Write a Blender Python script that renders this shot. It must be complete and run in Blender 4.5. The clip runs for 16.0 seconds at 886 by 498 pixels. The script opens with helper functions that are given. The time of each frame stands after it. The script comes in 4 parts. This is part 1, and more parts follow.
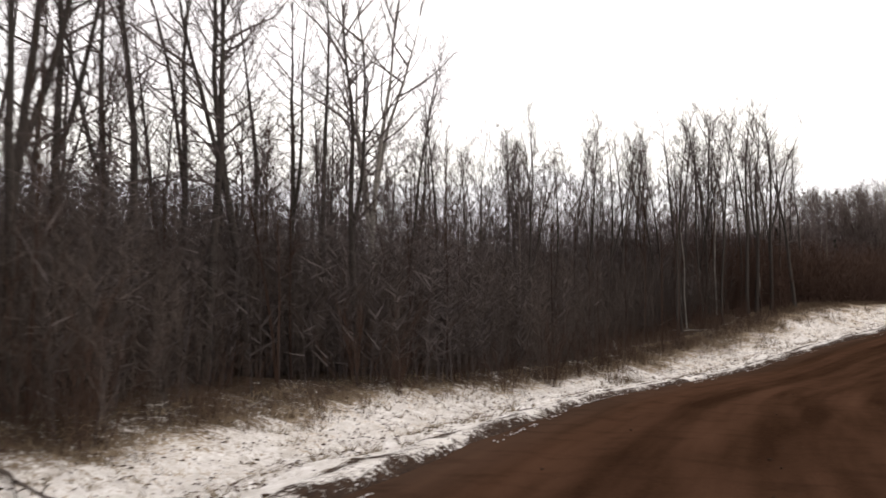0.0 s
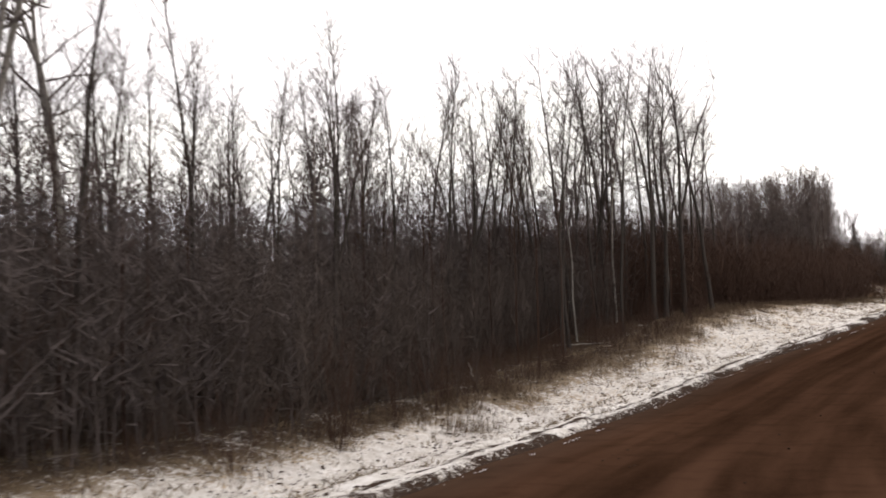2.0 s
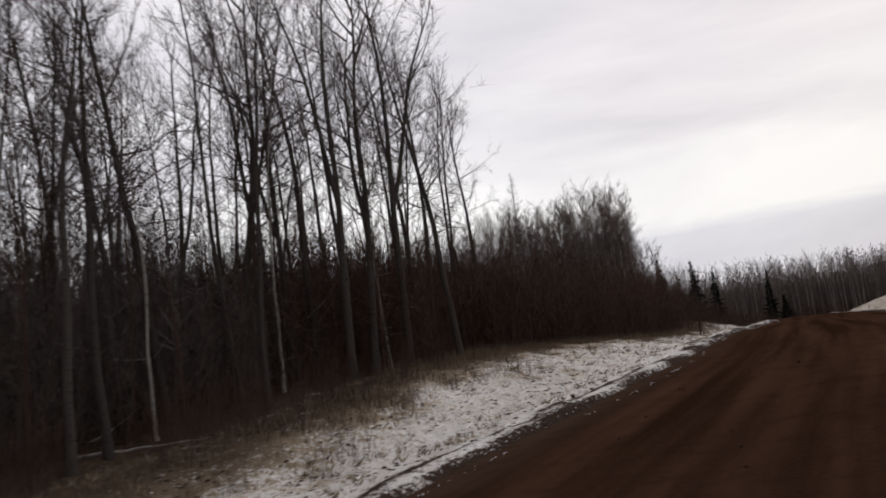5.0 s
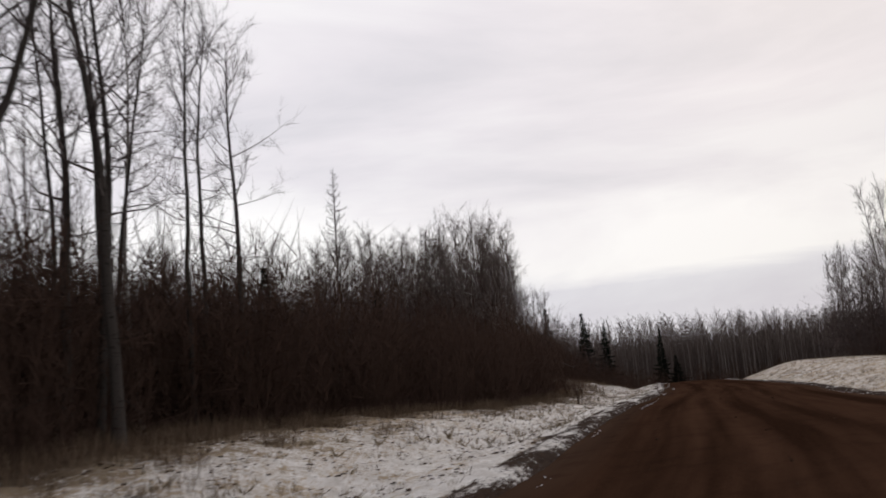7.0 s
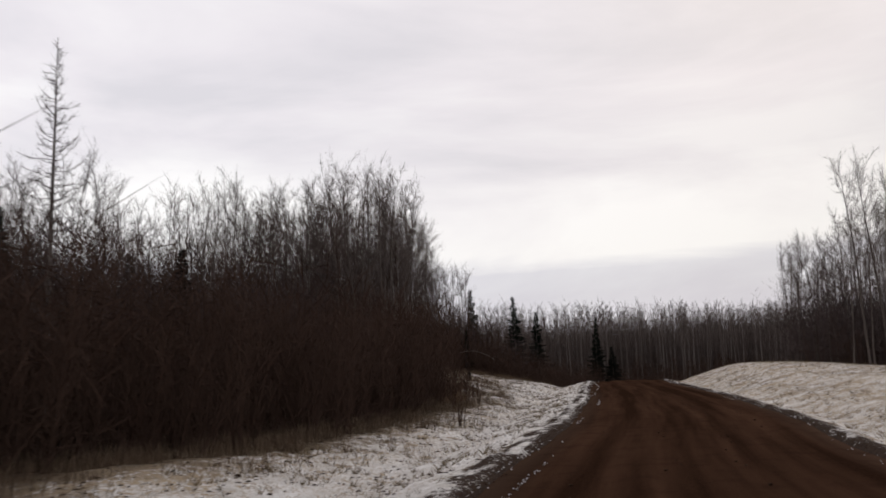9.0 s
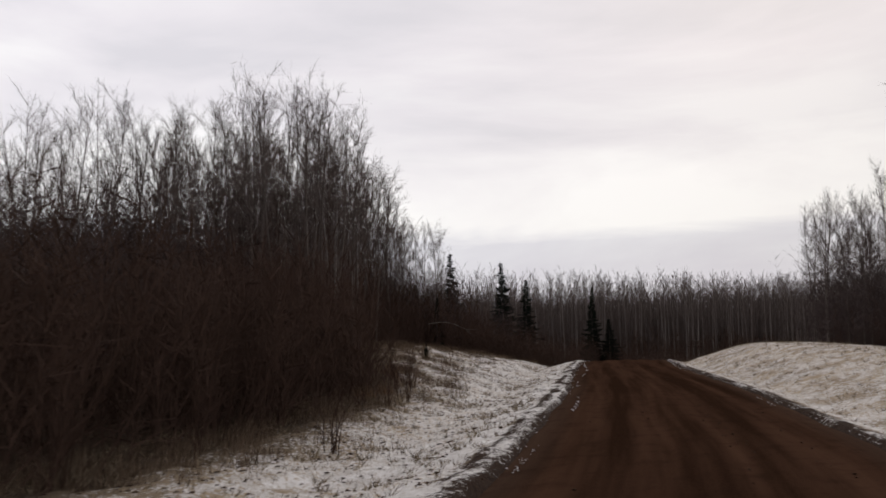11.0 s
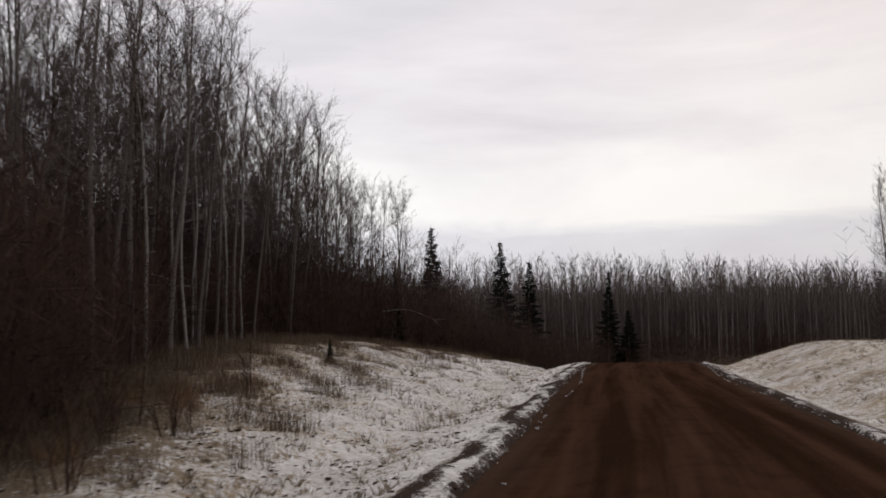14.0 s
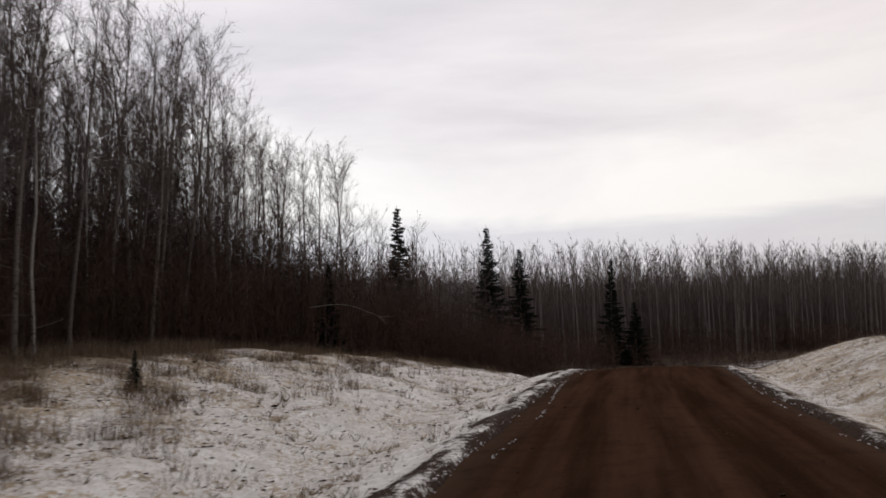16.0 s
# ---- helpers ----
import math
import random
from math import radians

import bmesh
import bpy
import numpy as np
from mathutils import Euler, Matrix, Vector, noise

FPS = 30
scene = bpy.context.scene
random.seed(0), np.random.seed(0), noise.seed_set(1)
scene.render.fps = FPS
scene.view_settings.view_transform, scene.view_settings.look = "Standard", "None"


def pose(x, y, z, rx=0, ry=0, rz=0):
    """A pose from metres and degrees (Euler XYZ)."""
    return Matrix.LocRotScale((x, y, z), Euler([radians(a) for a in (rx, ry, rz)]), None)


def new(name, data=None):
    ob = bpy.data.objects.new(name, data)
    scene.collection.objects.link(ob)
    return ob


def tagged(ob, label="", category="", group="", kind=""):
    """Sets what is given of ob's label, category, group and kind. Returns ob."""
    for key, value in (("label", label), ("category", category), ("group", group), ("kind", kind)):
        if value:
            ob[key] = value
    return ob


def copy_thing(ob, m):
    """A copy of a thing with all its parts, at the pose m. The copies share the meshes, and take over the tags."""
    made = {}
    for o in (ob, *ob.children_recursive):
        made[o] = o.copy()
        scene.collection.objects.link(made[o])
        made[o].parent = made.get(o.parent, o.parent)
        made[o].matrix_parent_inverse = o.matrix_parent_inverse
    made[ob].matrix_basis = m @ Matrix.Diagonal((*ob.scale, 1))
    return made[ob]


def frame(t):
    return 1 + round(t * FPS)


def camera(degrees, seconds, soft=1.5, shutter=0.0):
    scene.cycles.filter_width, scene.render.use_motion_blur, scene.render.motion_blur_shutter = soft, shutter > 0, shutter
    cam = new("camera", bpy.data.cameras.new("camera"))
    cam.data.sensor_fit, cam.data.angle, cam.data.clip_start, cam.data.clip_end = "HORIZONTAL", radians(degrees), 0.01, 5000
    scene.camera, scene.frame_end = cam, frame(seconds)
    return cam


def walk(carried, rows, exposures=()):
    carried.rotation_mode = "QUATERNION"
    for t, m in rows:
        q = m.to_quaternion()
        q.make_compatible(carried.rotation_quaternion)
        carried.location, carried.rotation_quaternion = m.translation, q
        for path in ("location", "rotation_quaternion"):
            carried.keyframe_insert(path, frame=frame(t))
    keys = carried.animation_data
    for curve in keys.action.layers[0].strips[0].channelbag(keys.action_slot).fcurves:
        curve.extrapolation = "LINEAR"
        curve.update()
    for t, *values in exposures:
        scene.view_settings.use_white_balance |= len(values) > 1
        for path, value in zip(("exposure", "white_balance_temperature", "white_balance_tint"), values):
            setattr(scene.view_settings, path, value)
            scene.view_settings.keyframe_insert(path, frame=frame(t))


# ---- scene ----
cam = camera(57.3, 16.0, soft=1.6, shutter=0.35)
walk(cam, [
    (0.0, pose(-5.90, -37.38, 2.50, 92.05, 0.24, 19.09)),
    (0.5, pose(-5.90, -33.94, 2.34, 92.37, 0.77, 17.62)),
    (1.0, pose(-5.72, -30.24, 2.30, 92.42, 1.49, 16.20)),
    (1.5, pose(-5.57, -26.82, 2.02, 92.77, 1.72, 15.09)),
    (2.0, pose(-5.41, -22.97, 1.84, 93.00, 1.81, 13.27)),
    (2.5, pose(-4.96, -19.38, 1.64, 93.12, 1.60, 11.01)),
    (3.0, pose(-4.32, -15.95, 1.34, 93.55, 2.50, 8.57)),
    (5.5, pose(0.00, 0.00, 0.38, 98.42, 6.43, -0.01)),
    (6.0, pose(1.02, 3.22, 0.37, 99.14, 5.26, -1.81)),
    (6.5, pose(2.27, 6.42, 0.62, 99.52, 4.62, -3.91)),
    (7.0, pose(3.50, 9.54, 0.91, 99.82, 4.02, -5.75)),
    (7.5, pose(4.76, 12.46, 1.20, 99.98, 3.66, -7.19)),
    (8.0, pose(6.08, 15.55, 1.41, 99.49, 2.95, -8.50)),
    (8.5, pose(7.51, 18.66, 1.63, 98.88, 2.54, -9.31)),
    (9.0, pose(8.81, 21.51, 1.83, 98.12, 1.69, -9.84)),
    (11.5, pose(14.68, 34.82, 2.17, 95.71, 0.41, -9.61)),
    (12.0, pose(15.80, 37.36, 2.11, 95.56, 0.35, -9.05)),
    (12.5, pose(16.97, 40.27, 2.11, 95.31, -0.03, -8.80)),
    (13.0, pose(18.11, 42.87, 2.07, 95.22, 0.04, -8.43)),
    (13.5, pose(19.19, 45.35, 2.02, 95.33, 0.06, -8.28)),
    (14.0, pose(20.30, 47.84, 2.05, 95.39, 0.16, -8.10)),
    (14.5, pose(21.49, 50.73, 2.11, 95.31, 0.26, -7.94)),
    (15.0, pose(22.64, 53.36, 2.12, 95.19, 0.45, -7.71)),
    (15.5, pose(23.69, 55.96, 2.03, 95.41, 0.99, -7.53)),
    (16.0, pose(24.91, 58.66, 2.04, 95.23, 1.21, -7.38)),
], exposures=[(0.0, 1.04, 6900, 10), (2.5, 1.02, 6900, 10), (3.2, 0.80, 6800, 10), (4.6, 0.1, 6500, 10), (5.3, 0.0, 6520, 11), (16.0, 0.0, 6560, 11)])

# ---- world and light: an overcast November sky ----
SUN_AZ, SUN_EL = radians(-35), radians(32)
world = bpy.data.worlds.new("overcast_sky")
scene.world = world
world.use_nodes = True
wn, wl = world.node_tree.nodes, world.node_tree.links
wn.clear()


def wnode(kind, **values):
    n = wn.new(kind)
    for key, value in values.items():
        n.inputs[key].default_value = value
    return n


w_out = wn.new("ShaderNodeOutputWorld")
w_bg = wnode("ShaderNodeBackground", Strength=1.0)
w_sky = wn.new("ShaderNodeTexSky")
w_sky.sky_type = "NISHITA"
w_sky.sun_disc = False
w_sky.sun_elevation, w_sky.sun_rotation = SUN_EL, -SUN_AZ
w_sky.dust_density = 4.0
w_dim = wn.new("ShaderNodeVectorMath")
w_dim.operation = "SCALE"
w_dim.inputs["Scale"].default_value = 0.07
w_geo = wn.new("ShaderNodeTexCoord")
w_map = wn.new("ShaderNodeMapping")
w_map.inputs["Scale"].default_value = (1.0, 1.0, 3.6)
w_map.inputs["Rotation"].default_value = (radians(3), radians(-4), 0)
w_noise = wnode("ShaderNodeTexNoise", Scale=1.7, Detail=6.0, Roughness=0.55, Distortion=0.5)
w_ramp = wn.new("ShaderNodeValToRGB")
w_ramp.color_ramp.elements[0].position, w_ramp.color_ramp.elements[0].color = 0.38, (0.49, 0.49, 0.55, 1)
w_ramp.color_ramp.elements[1].position, w_ramp.color_ramp.elements[1].color = 0.63, (0.96, 0.955, 0.955, 1)
e = w_ramp.color_ramp.elements.new(0.50)
e.color = (0.74, 0.71, 0.76, 1)
w_sep = wn.new("ShaderNodeSeparateXYZ")
w_warp = wn.new("ShaderNodeMath")
w_warp.operation = "MULTIPLY_ADD"
w_warp.inputs[1].default_value = 0.13
w_low = wn.new("ShaderNodeMath")
w_low.operation = "SUBTRACT"
w_low.inputs[1].default_value = 0.065
w_layer = wn.new("ShaderNodeValToRGB")
for place_at, tone in ((0.0, (0.62, 0.63, 0.70)), (0.085, (0.54, 0.555, 0.63)), (0.11, (0.56, 0.575, 0.65)), (0.135, (0.90, 0.90, 0.89)), (0.19, (0.91, 0.905, 0.90)), (0.235, (0.74, 0.73, 0.76)), (0.34, (0.78, 0.76, 0.79)), (1.0, (0.78, 0.755, 0.79))):
    el = w_layer.color_ramp.elements.new(place_at) if place_at not in (0.0, 1.0) else w_layer.color_ramp.elements[0 if place_at == 0.0 else -1]
    el.color = (*tone, 1)
w_blend = wn.new("ShaderNodeMix")
w_blend.data_type = "RGBA"
w_blend.inputs["Factor"].default_value = 0.62
w_mix = wn.new("ShaderNodeMix")
w_mix.data_type = "RGBA"
w_mix.inputs["Factor"].default_value = 0.93
wl.new(w_sky.outputs["Color"], w_dim.inputs[0])
wl.new(w_geo.outputs["Generated"], w_map.inputs["Vector"])
wl.new(w_map.outputs["Vector"], w_noise.inputs["Vector"])
wl.new(w_noise.outputs["Fac"], w_ramp.inputs["Fac"])
wl.new(w_geo.outputs["Generated"], w_sep.inputs[0])
w_flat = wn.new("ShaderNodeMapping")
w_flat.inputs["Scale"].default_value = (1.0, 1.0, 8.0)
w_flat.inputs["Rotation"].default_value = (radians(1), radians(2), 0)
w_streak = wnode("ShaderNodeTexNoise", Scale=2.4, Detail=5.0, Roughness=0.55, Distortion=0.4)
wl.new(w_geo.outputs["Generated"], w_flat.inputs["Vector"])
wl.new(w_flat.outputs["Vector"], w_streak.inputs["Vector"])
wl.new(w_streak.outputs["Fac"], w_warp.inputs[0])
wl.new(w_sep.outputs["Z"], w_warp.inputs[2])
wl.new(w_warp.outputs[0], w_low.inputs[0])
wl.new(w_low.outputs[0], w_layer.inputs["Fac"])
wl.new(w_ramp.outputs["Color"], w_blend.inputs["A"])
wl.new(w_layer.outputs["Color"], w_blend.inputs["B"])
wl.new(w_dim.outputs["Vector"], w_mix.inputs["A"])
wl.new(w_blend.outputs["Result"], w_mix.inputs["B"])
# the cloud is brightened towards the front left, to fit the camera's view
w_side = wn.new("ShaderNodeVectorMath")
w_side.operation = "DOT_PRODUCT"
w_side.inputs[1].default_value = (-0.70, 0.70, 0.12)
w_clamp = wn.new("ShaderNodeMath")
w_clamp.operation = "MAXIMUM"
w_clamp.inputs[1].default_value = 0.0
w_gain = wn.new("ShaderNodeMath")
w_gain.operation = "MULTIPLY_ADD"
w_gain.inputs[1].default_value, w_gain.inputs[2].default_value = 0.34, 0.87
w_lit = wn.new("ShaderNodeVectorMath")
w_lit.operation = "SCALE"
wl.new(w_geo.outputs["Generated"], w_side.inputs[0])
wl.new(w_side.outputs["Value"], w_clamp.inputs[0])
wl.new(w_clamp.outputs[0], w_gain.inputs[0])
wl.new(w_mix.outputs["Result"], w_lit.inputs[0])
wl.new(w_gain.outputs[0], w_lit.inputs["Scale"])
wl.new(w_lit.outputs["Vector"], w_bg.inputs["Color"])
wl.new(w_bg.outputs["Background"], w_out.inputs["Surface"])

sun = new("sun", bpy.data.lights.new("sun", "SUN"))
sun.data.energy, sun.data.angle, sun.data.color = 0.5, radians(60), (1.0, 0.96, 0.9)
sun.matrix_world = pose(0, 0, 60, 90 - math.degrees(SUN_EL), 0, math.degrees(SUN_AZ) + 180)


# ---- materials ----
class Mat:
    """A small wrapper that builds one node material."""

    def __init__(self, name, rough=0.9, spec=0.2):
        self.m = bpy.data.materials.new(name)
        self.m.use_nodes = True
        self.t = self.m.node_tree
        self.b = self.t.nodes["Principled BSDF"]
        self.b.inputs["Roughness"].default_value = rough
        self.b.inputs["Specular IOR Level"].default_value = spec

    def n(self, kind, **values):
        node = self.t.nodes.new(kind)
        for key, value in values.items():
            node.inputs[key].default_value = value
        return node

    def link(self, a, b):
        self.t.links.new(a, b)

    def coords(self, scale=(1, 1, 1), kind="Object"):
        tc, mp = self.n("ShaderNodeTexCoord"), self.n("ShaderNodeMapping", Scale=scale)
        self.link(tc.outputs[kind], mp.inputs["Vector"])
        return mp.outputs["Vector"]

    def noise(self, vec, scale, detail=4.0, rough=0.6):
        t = self.n("ShaderNodeTexNoise", Scale=scale, Detail=detail, Roughness=rough)
        self.link(vec, t.inputs["Vector"])
        return t.outputs["Fac"]

    def ramp(self, fac, *stops):
        r = self.n("ShaderNodeValToRGB")
        els = r.color_ramp.elements
        while len(els) < len(stops):
            els.new(0.5)
        for el, (p, c) in zip(els, stops):
            el.position = p
            el.color = (*c, 1) if len(c) == 3 else c
        self.link(fac, r.inputs["Fac"])
        return r.outputs["Color"]

    def mix(self, fac, a, b, mode="MIX"):
        x = self.n("ShaderNodeMix")
        x.data_type, x.blend_type = "RGBA", mode
        for src, key in ((fac, "Factor"), (a, "A"), (b, "B")):
            if isinstance(src, (int, float)):
                x.inputs[key].default_value = src
            elif isinstance(src, tuple):
                x.inputs[key].default_value = (*src, 1)
            else:
                self.link(src, x.inputs[key])
        return x.outputs["Result"]

    def math(self, op, a, b=0.0, clamp=False):
        x = self.n("ShaderNodeMath")
        x.operation, x.use_clamp = op, clamp
        for i, src in enumerate((a, b)):
            if isinstance(src, (int, float)):
                x.inputs[i].default_value = src
            else:
                self.link(src, x.inputs[i])
        return x.outputs[0]

    def bump(self, height, strength=0.4, distance=0.02):
        x = self.n("ShaderNodeBump", Strength=strength, Distance=distance)
        self.link(height, x.inputs["Height"])
        self.link(x.outputs["Normal"], self.b.inputs["Normal"])

    def color(self, c):
        self.link(c, self.b.inputs["Base Color"])
        return self.m


def bark_material(name, pale, dark, scar, pale_share=0.5):
    k = Mat(name, 0.95, 0.1)
    v = k.coords((1, 1, 0.25))
    rnd = k.n("ShaderNodeObjectInfo").outputs["Random"]
    big = k.noise(v, 2.2, 3)
    scars = k.noise(k.coords((3, 3, 9)), 2.0, 4)
    base = k.mix(k.math("MULTIPLY_ADD", rnd, 0.6, ), dark, pale)
    base = k.mix(k.ramp(big, (0.35, (0, 0, 0)), (0.7, (pale_share,) * 3)), base, pale)
    col = k.mix(k.ramp(scars, (0.56, (0, 0, 0)), (0.66, (1, 1, 1))), base, scar)
    k.bump(scars, 0.5, 0.02)
    return k.color(col)


def twig_material(name, a, b):
    k = Mat(name, 0.95, 0.08)
    rnd = k.n("ShaderNodeObjectInfo").outputs["Random"]
    base = k.mix(rnd, a, b)
    return k.color(k.mix(k.ramp(k.noise(k.coords(), 1.3, 2), (0.3, (0, 0, 0)), (0.75, (0.6,) * 3)), base, b))


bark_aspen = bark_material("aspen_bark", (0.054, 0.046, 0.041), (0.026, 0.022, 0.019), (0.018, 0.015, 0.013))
bark_birch = bark_material("birch_bark", (0.25, 0.23, 0.208), (0.085, 0.074, 0.066), (0.024, 0.02, 0.018), 0.75)
bark_dark = bark_material("old_bark", (0.12, 0.10, 0.09), (0.07, 0.06, 0.052), (0.03, 0.025, 0.022), 0.3)
bark_poplar = bark_material("poplar_bark", (0.12, 0.100, 0.089), (0.046, 0.037, 0.033), (0.022, 0.018, 0.016), 0.5)
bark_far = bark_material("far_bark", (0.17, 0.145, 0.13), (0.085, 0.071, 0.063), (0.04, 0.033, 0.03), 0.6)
# brush brown made paler: the windscreen's veil is put into the colour
twig_veiled = twig_material("veiled_twig", (0.046, 0.036, 0.031), (0.078, 0.062, 0.054))
twig_poplar = twig_material("poplar_twig", (0.074, 0.057, 0.051), (0.130, 0.105, 0.095))
twig_red = twig_material("reddish_twig", (0.050, 0.037, 0.035), (0.092, 0.072, 0.068))
# own grey of crown twigs; on the early young growth, painted windscreen veil
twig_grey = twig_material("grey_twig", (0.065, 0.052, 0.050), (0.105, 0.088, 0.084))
twig_brown = twig_material("brown_brush", (0.036, 0.0208, 0.0152), (0.064, 0.0395, 0.0297))
needle_green = twig_material("spruce_needle", (0.010, 0.0135, 0.0105), (0.016, 0.020, 0.0145))


def dead_grass_material(name, dark, mid, pale):
    k = Mat(name, 0.95, 0.05)
    isl = k.n("ShaderNodeNewGeometry").outputs["Random Per Island"]
    return k.color(k.ramp(isl, (0.0, dark), (0.5, mid), (1.0, pale)))


dry_grass = dead_grass_material("dry_grass", (0.075, 0.055, 0.036), (0.19, 0.148, 0.10), (0.36, 0.295, 0.21))
weed_stalk = dead_grass_material("weed_stalk", (0.045, 0.030, 0.021), (0.105, 0.072, 0.049), (0.23, 0.17, 0.118))


def ground_material():
    """Thin snow over dead grass, mud by the road, leaf litter in the wood. The attributes say how much snow, mud and litter lie."""
    k = Mat("snowy_ground", 0.95, 0.05)
    p = k.coords()

    def amount(name):
        att = k.n("ShaderNodeAttribute")
        att.attribute_name = name
        return att.outputs["Fac"]

    tiny = k.noise(p, 24.0, 4, 0.7)
    fine, mid, big = k.noise(p, 9.5, 6, 0.74), k.noise(p, 2.7, 5, 0.68), k.noise(p, 0.3, 3)
    litter = k.mix(k.ramp(fine, (0.35, (0, 0, 0)), (0.7, (1, 1, 1))), (0.022, 0.015, 0.011), (0.085, 0.058, 0.038))
    grass = k.mix(k.ramp(fine, (0.35, (0, 0, 0)), (0.68, (1, 1, 1))), (0.19, 0.142, 0.096), (0.56, 0.45, 0.315))
    grass = k.mix(k.ramp(big, (0.4, (0, 0, 0)), (0.65, (0.6,) * 3)), grass, (0.13, 0.095, 0.064))
    mud = k.mix(k.ramp(fine, (0.35, (0, 0, 0)), (0.7, (1, 1, 1))), (0.018, 0.011, 0.008), (0.060, 0.037, 0.025))
    soil = k.mix(amount("litter"), grass, litter)
    soil = k.mix(amount("mud"), soil, mud)
    snow = k.mix(k.ramp(mid, (0.35, (0, 0, 0)), (0.7, (1, 1, 1))), (0.54, 0.505, 0.465), (0.88, 0.86, 0.84))
    grain = k.math("ADD", k.math("MULTIPLY", fine, 0.5), k.math("ADD", k.math("MULTIPLY", mid, 0.26), k.math("MULTIPLY", tiny, 0.24)))
    grain = k.math("MULTIPLY", k.math("SUBTRACT", grain, 0.5), 5.0)
    pick = k.math("SUBTRACT", amount("snow"), grain)
    cover = k.ramp(pick, (0.38, (0, 0, 0)), (0.70, (1, 1, 1)))
    k.bump(k.math("ADD", fine, k.math("ADD", k.math("MULTIPLY", mid, 1.2), k.math("MULTIPLY", tiny, 0.35))), 0.65, 0.09)
    return k.color(k.mix(cover, soil, snow))


def road_material():
    """Damp brown mud and gravel, with smoother wheel tracks that run along the road."""
    k = Mat("damp_mud_road", 0.95, 0.0)
    uv = k.coords((1, 1, 1), "UV")
    along = k.coords((1.0, 0.05, 1), "UV")
    fine, mid = k.noise(uv, 14.0, 5, 0.7), k.noise(uv, 1.5, 4)
    sep = k.n("ShaderNodeSeparateXYZ")
    k.link(uv, sep.inputs[0])
    wave = k.math("SINE", k.math("ADD", k.math("MULTIPLY", sep.outputs["X"], 4.19), k.math("MULTIPLY", k.noise(along, 0.5, 2), 6.0)))
    skew = k.n("ShaderNodeMapping", Scale=(1.0, 0.06, 1), Rotation=(0, 0, radians(5)))
    k.link(uv, skew.inputs["Vector"])
    lanes = k.math("ADD", k.math("MULTIPLY", k.noise(along, 1.1, 3, 0.55), 0.5), k.math("MULTIPLY", k.noise(skew.outputs["Vector"], 1.7, 3, 0.55), 0.45))
    lanes = k.math("ADD", lanes, k.math("MULTIPLY", wave, 0.035))
    base = k.mix(k.ramp(lanes, (0.38, (0, 0, 0)), (0.60, (1, 1, 1))), (0.0185, 0.0090, 0.0056), (0.060, 0.0310, 0.0192))
    rim = k.math("ABSOLUTE", k.math("SUBTRACT", k.math("DIVIDE", sep.outputs["X"], 3.7), 1.0))
    base = k.mix(k.ramp(rim, (0.72, (0, 0, 0)), (0.95, (0.55,) * 3)), base, (0.082, 0.054, 0.039))
    base = k.mix(k.ramp(fine, (0.35, (0, 0, 0)), (0.8, (0.4,) * 3)), base, (0.064, 0.034, 0.020))
    base = k.mix(k.ramp(mid, (0.5, (0, 0, 0)), (0.75, (0.5,) * 3)), base, (0.018, 0.0095, 0.0065))
    k.link(k.ramp(lanes, (0.3, (0.75,) * 3), (0.7, (1.0,) * 3)), k.b.inputs["Roughness"])
    k.bump(k.math("ADD", fine, k.math("MULTIPLY", mid, 1.5)), 0.8, 0.045)
    return k.color(base)


# ---- the lie of the land ----
def curve(ys, vs, soft=0.0):
    """A smooth function through the knots; soft widens its bends."""
    ys, vs = np.array(ys, float), np.array(vs, float)
    grid = np.arange(-400, 900, 0.5)
    val = np.interp(grid, ys, vs)
    if soft:
        n = int(soft * 3 / 0.5)
        kern = np.exp(-0.5 * (np.arange(-n, n + 1) * 0.5 / soft) ** 2)
        val = np.convolve(np.pad(val, n, mode="edge"), kern / kern.sum(), "valid")
    return lambda y: np.interp(y, grid, val)


# left and right edge of the road (x over y), its height, and the clearing beside it
edge_left = curve([-400, -90, -42, -29, -24, -14.6, -9, -1.8, 3, 6.5, 10, 13.6, 21, 25, 34.3, 39.2, 46, 50, 55.2, 60, 67.4, 74, 82.8, 93, 105, 118, 133, 152, 900],
                  [-10, -10.5, -10.6, -10.5, -10.35, -9.65, -8.7, -6.7, -4.9, -3.2, -1.1, 1.3, 5.6, 7.4, 11.5, 13.8, 16.9, 18.5, 20.6, 22.6, 25.3, 27.7, 31, 35, 41, 50, 64, 90, 900], 1.5)
road_width = curve([-400, 8, 20, 34, 46, 62, 82, 95, 900], [14.0, 12.4, 9.4, 7.4, 7.5, 7.2, 6.8, 7.0, 7.0], 3.0)
road_height = curve([-400, -100, -37.4, -27, -16, -8, 0, 3.2, 6.4, 9.5, 12.5, 15.5, 18.7, 21.5, 28, 35, 87, 94, 100, 108, 122, 142, 190, 400, 900],
                    [1.0, 1.0, 0.4, -0.08, -0.76, -1.3, -1.72, -1.73, -1.48, -1.2, -0.9, -0.69, -0.47, -0.27, -0.08, 0, 0, -0.1, -0.6, -1.7, -2.7, -3.0, -3.0, -2.0, -1.0], 2.0)
clearing = curve([-400, -42, -24, -13, -5, 0, 6, 12, 19, 26, 34, 42, 48, 54, 60, 64, 68, 73, 80, 88, 94, 100, 110, 130, 900],
                 [7.8, 7.3, 6.2, 6.8, 6.0, 6.1, 5.8, 5.4, 6.8, 8.9, 8.5, 6.5, 6.5, 6.3, 6.6, 7.9, 9.4, 11, 12.8, 13.2, 12, 10, 8, 6, 6], 1.2)
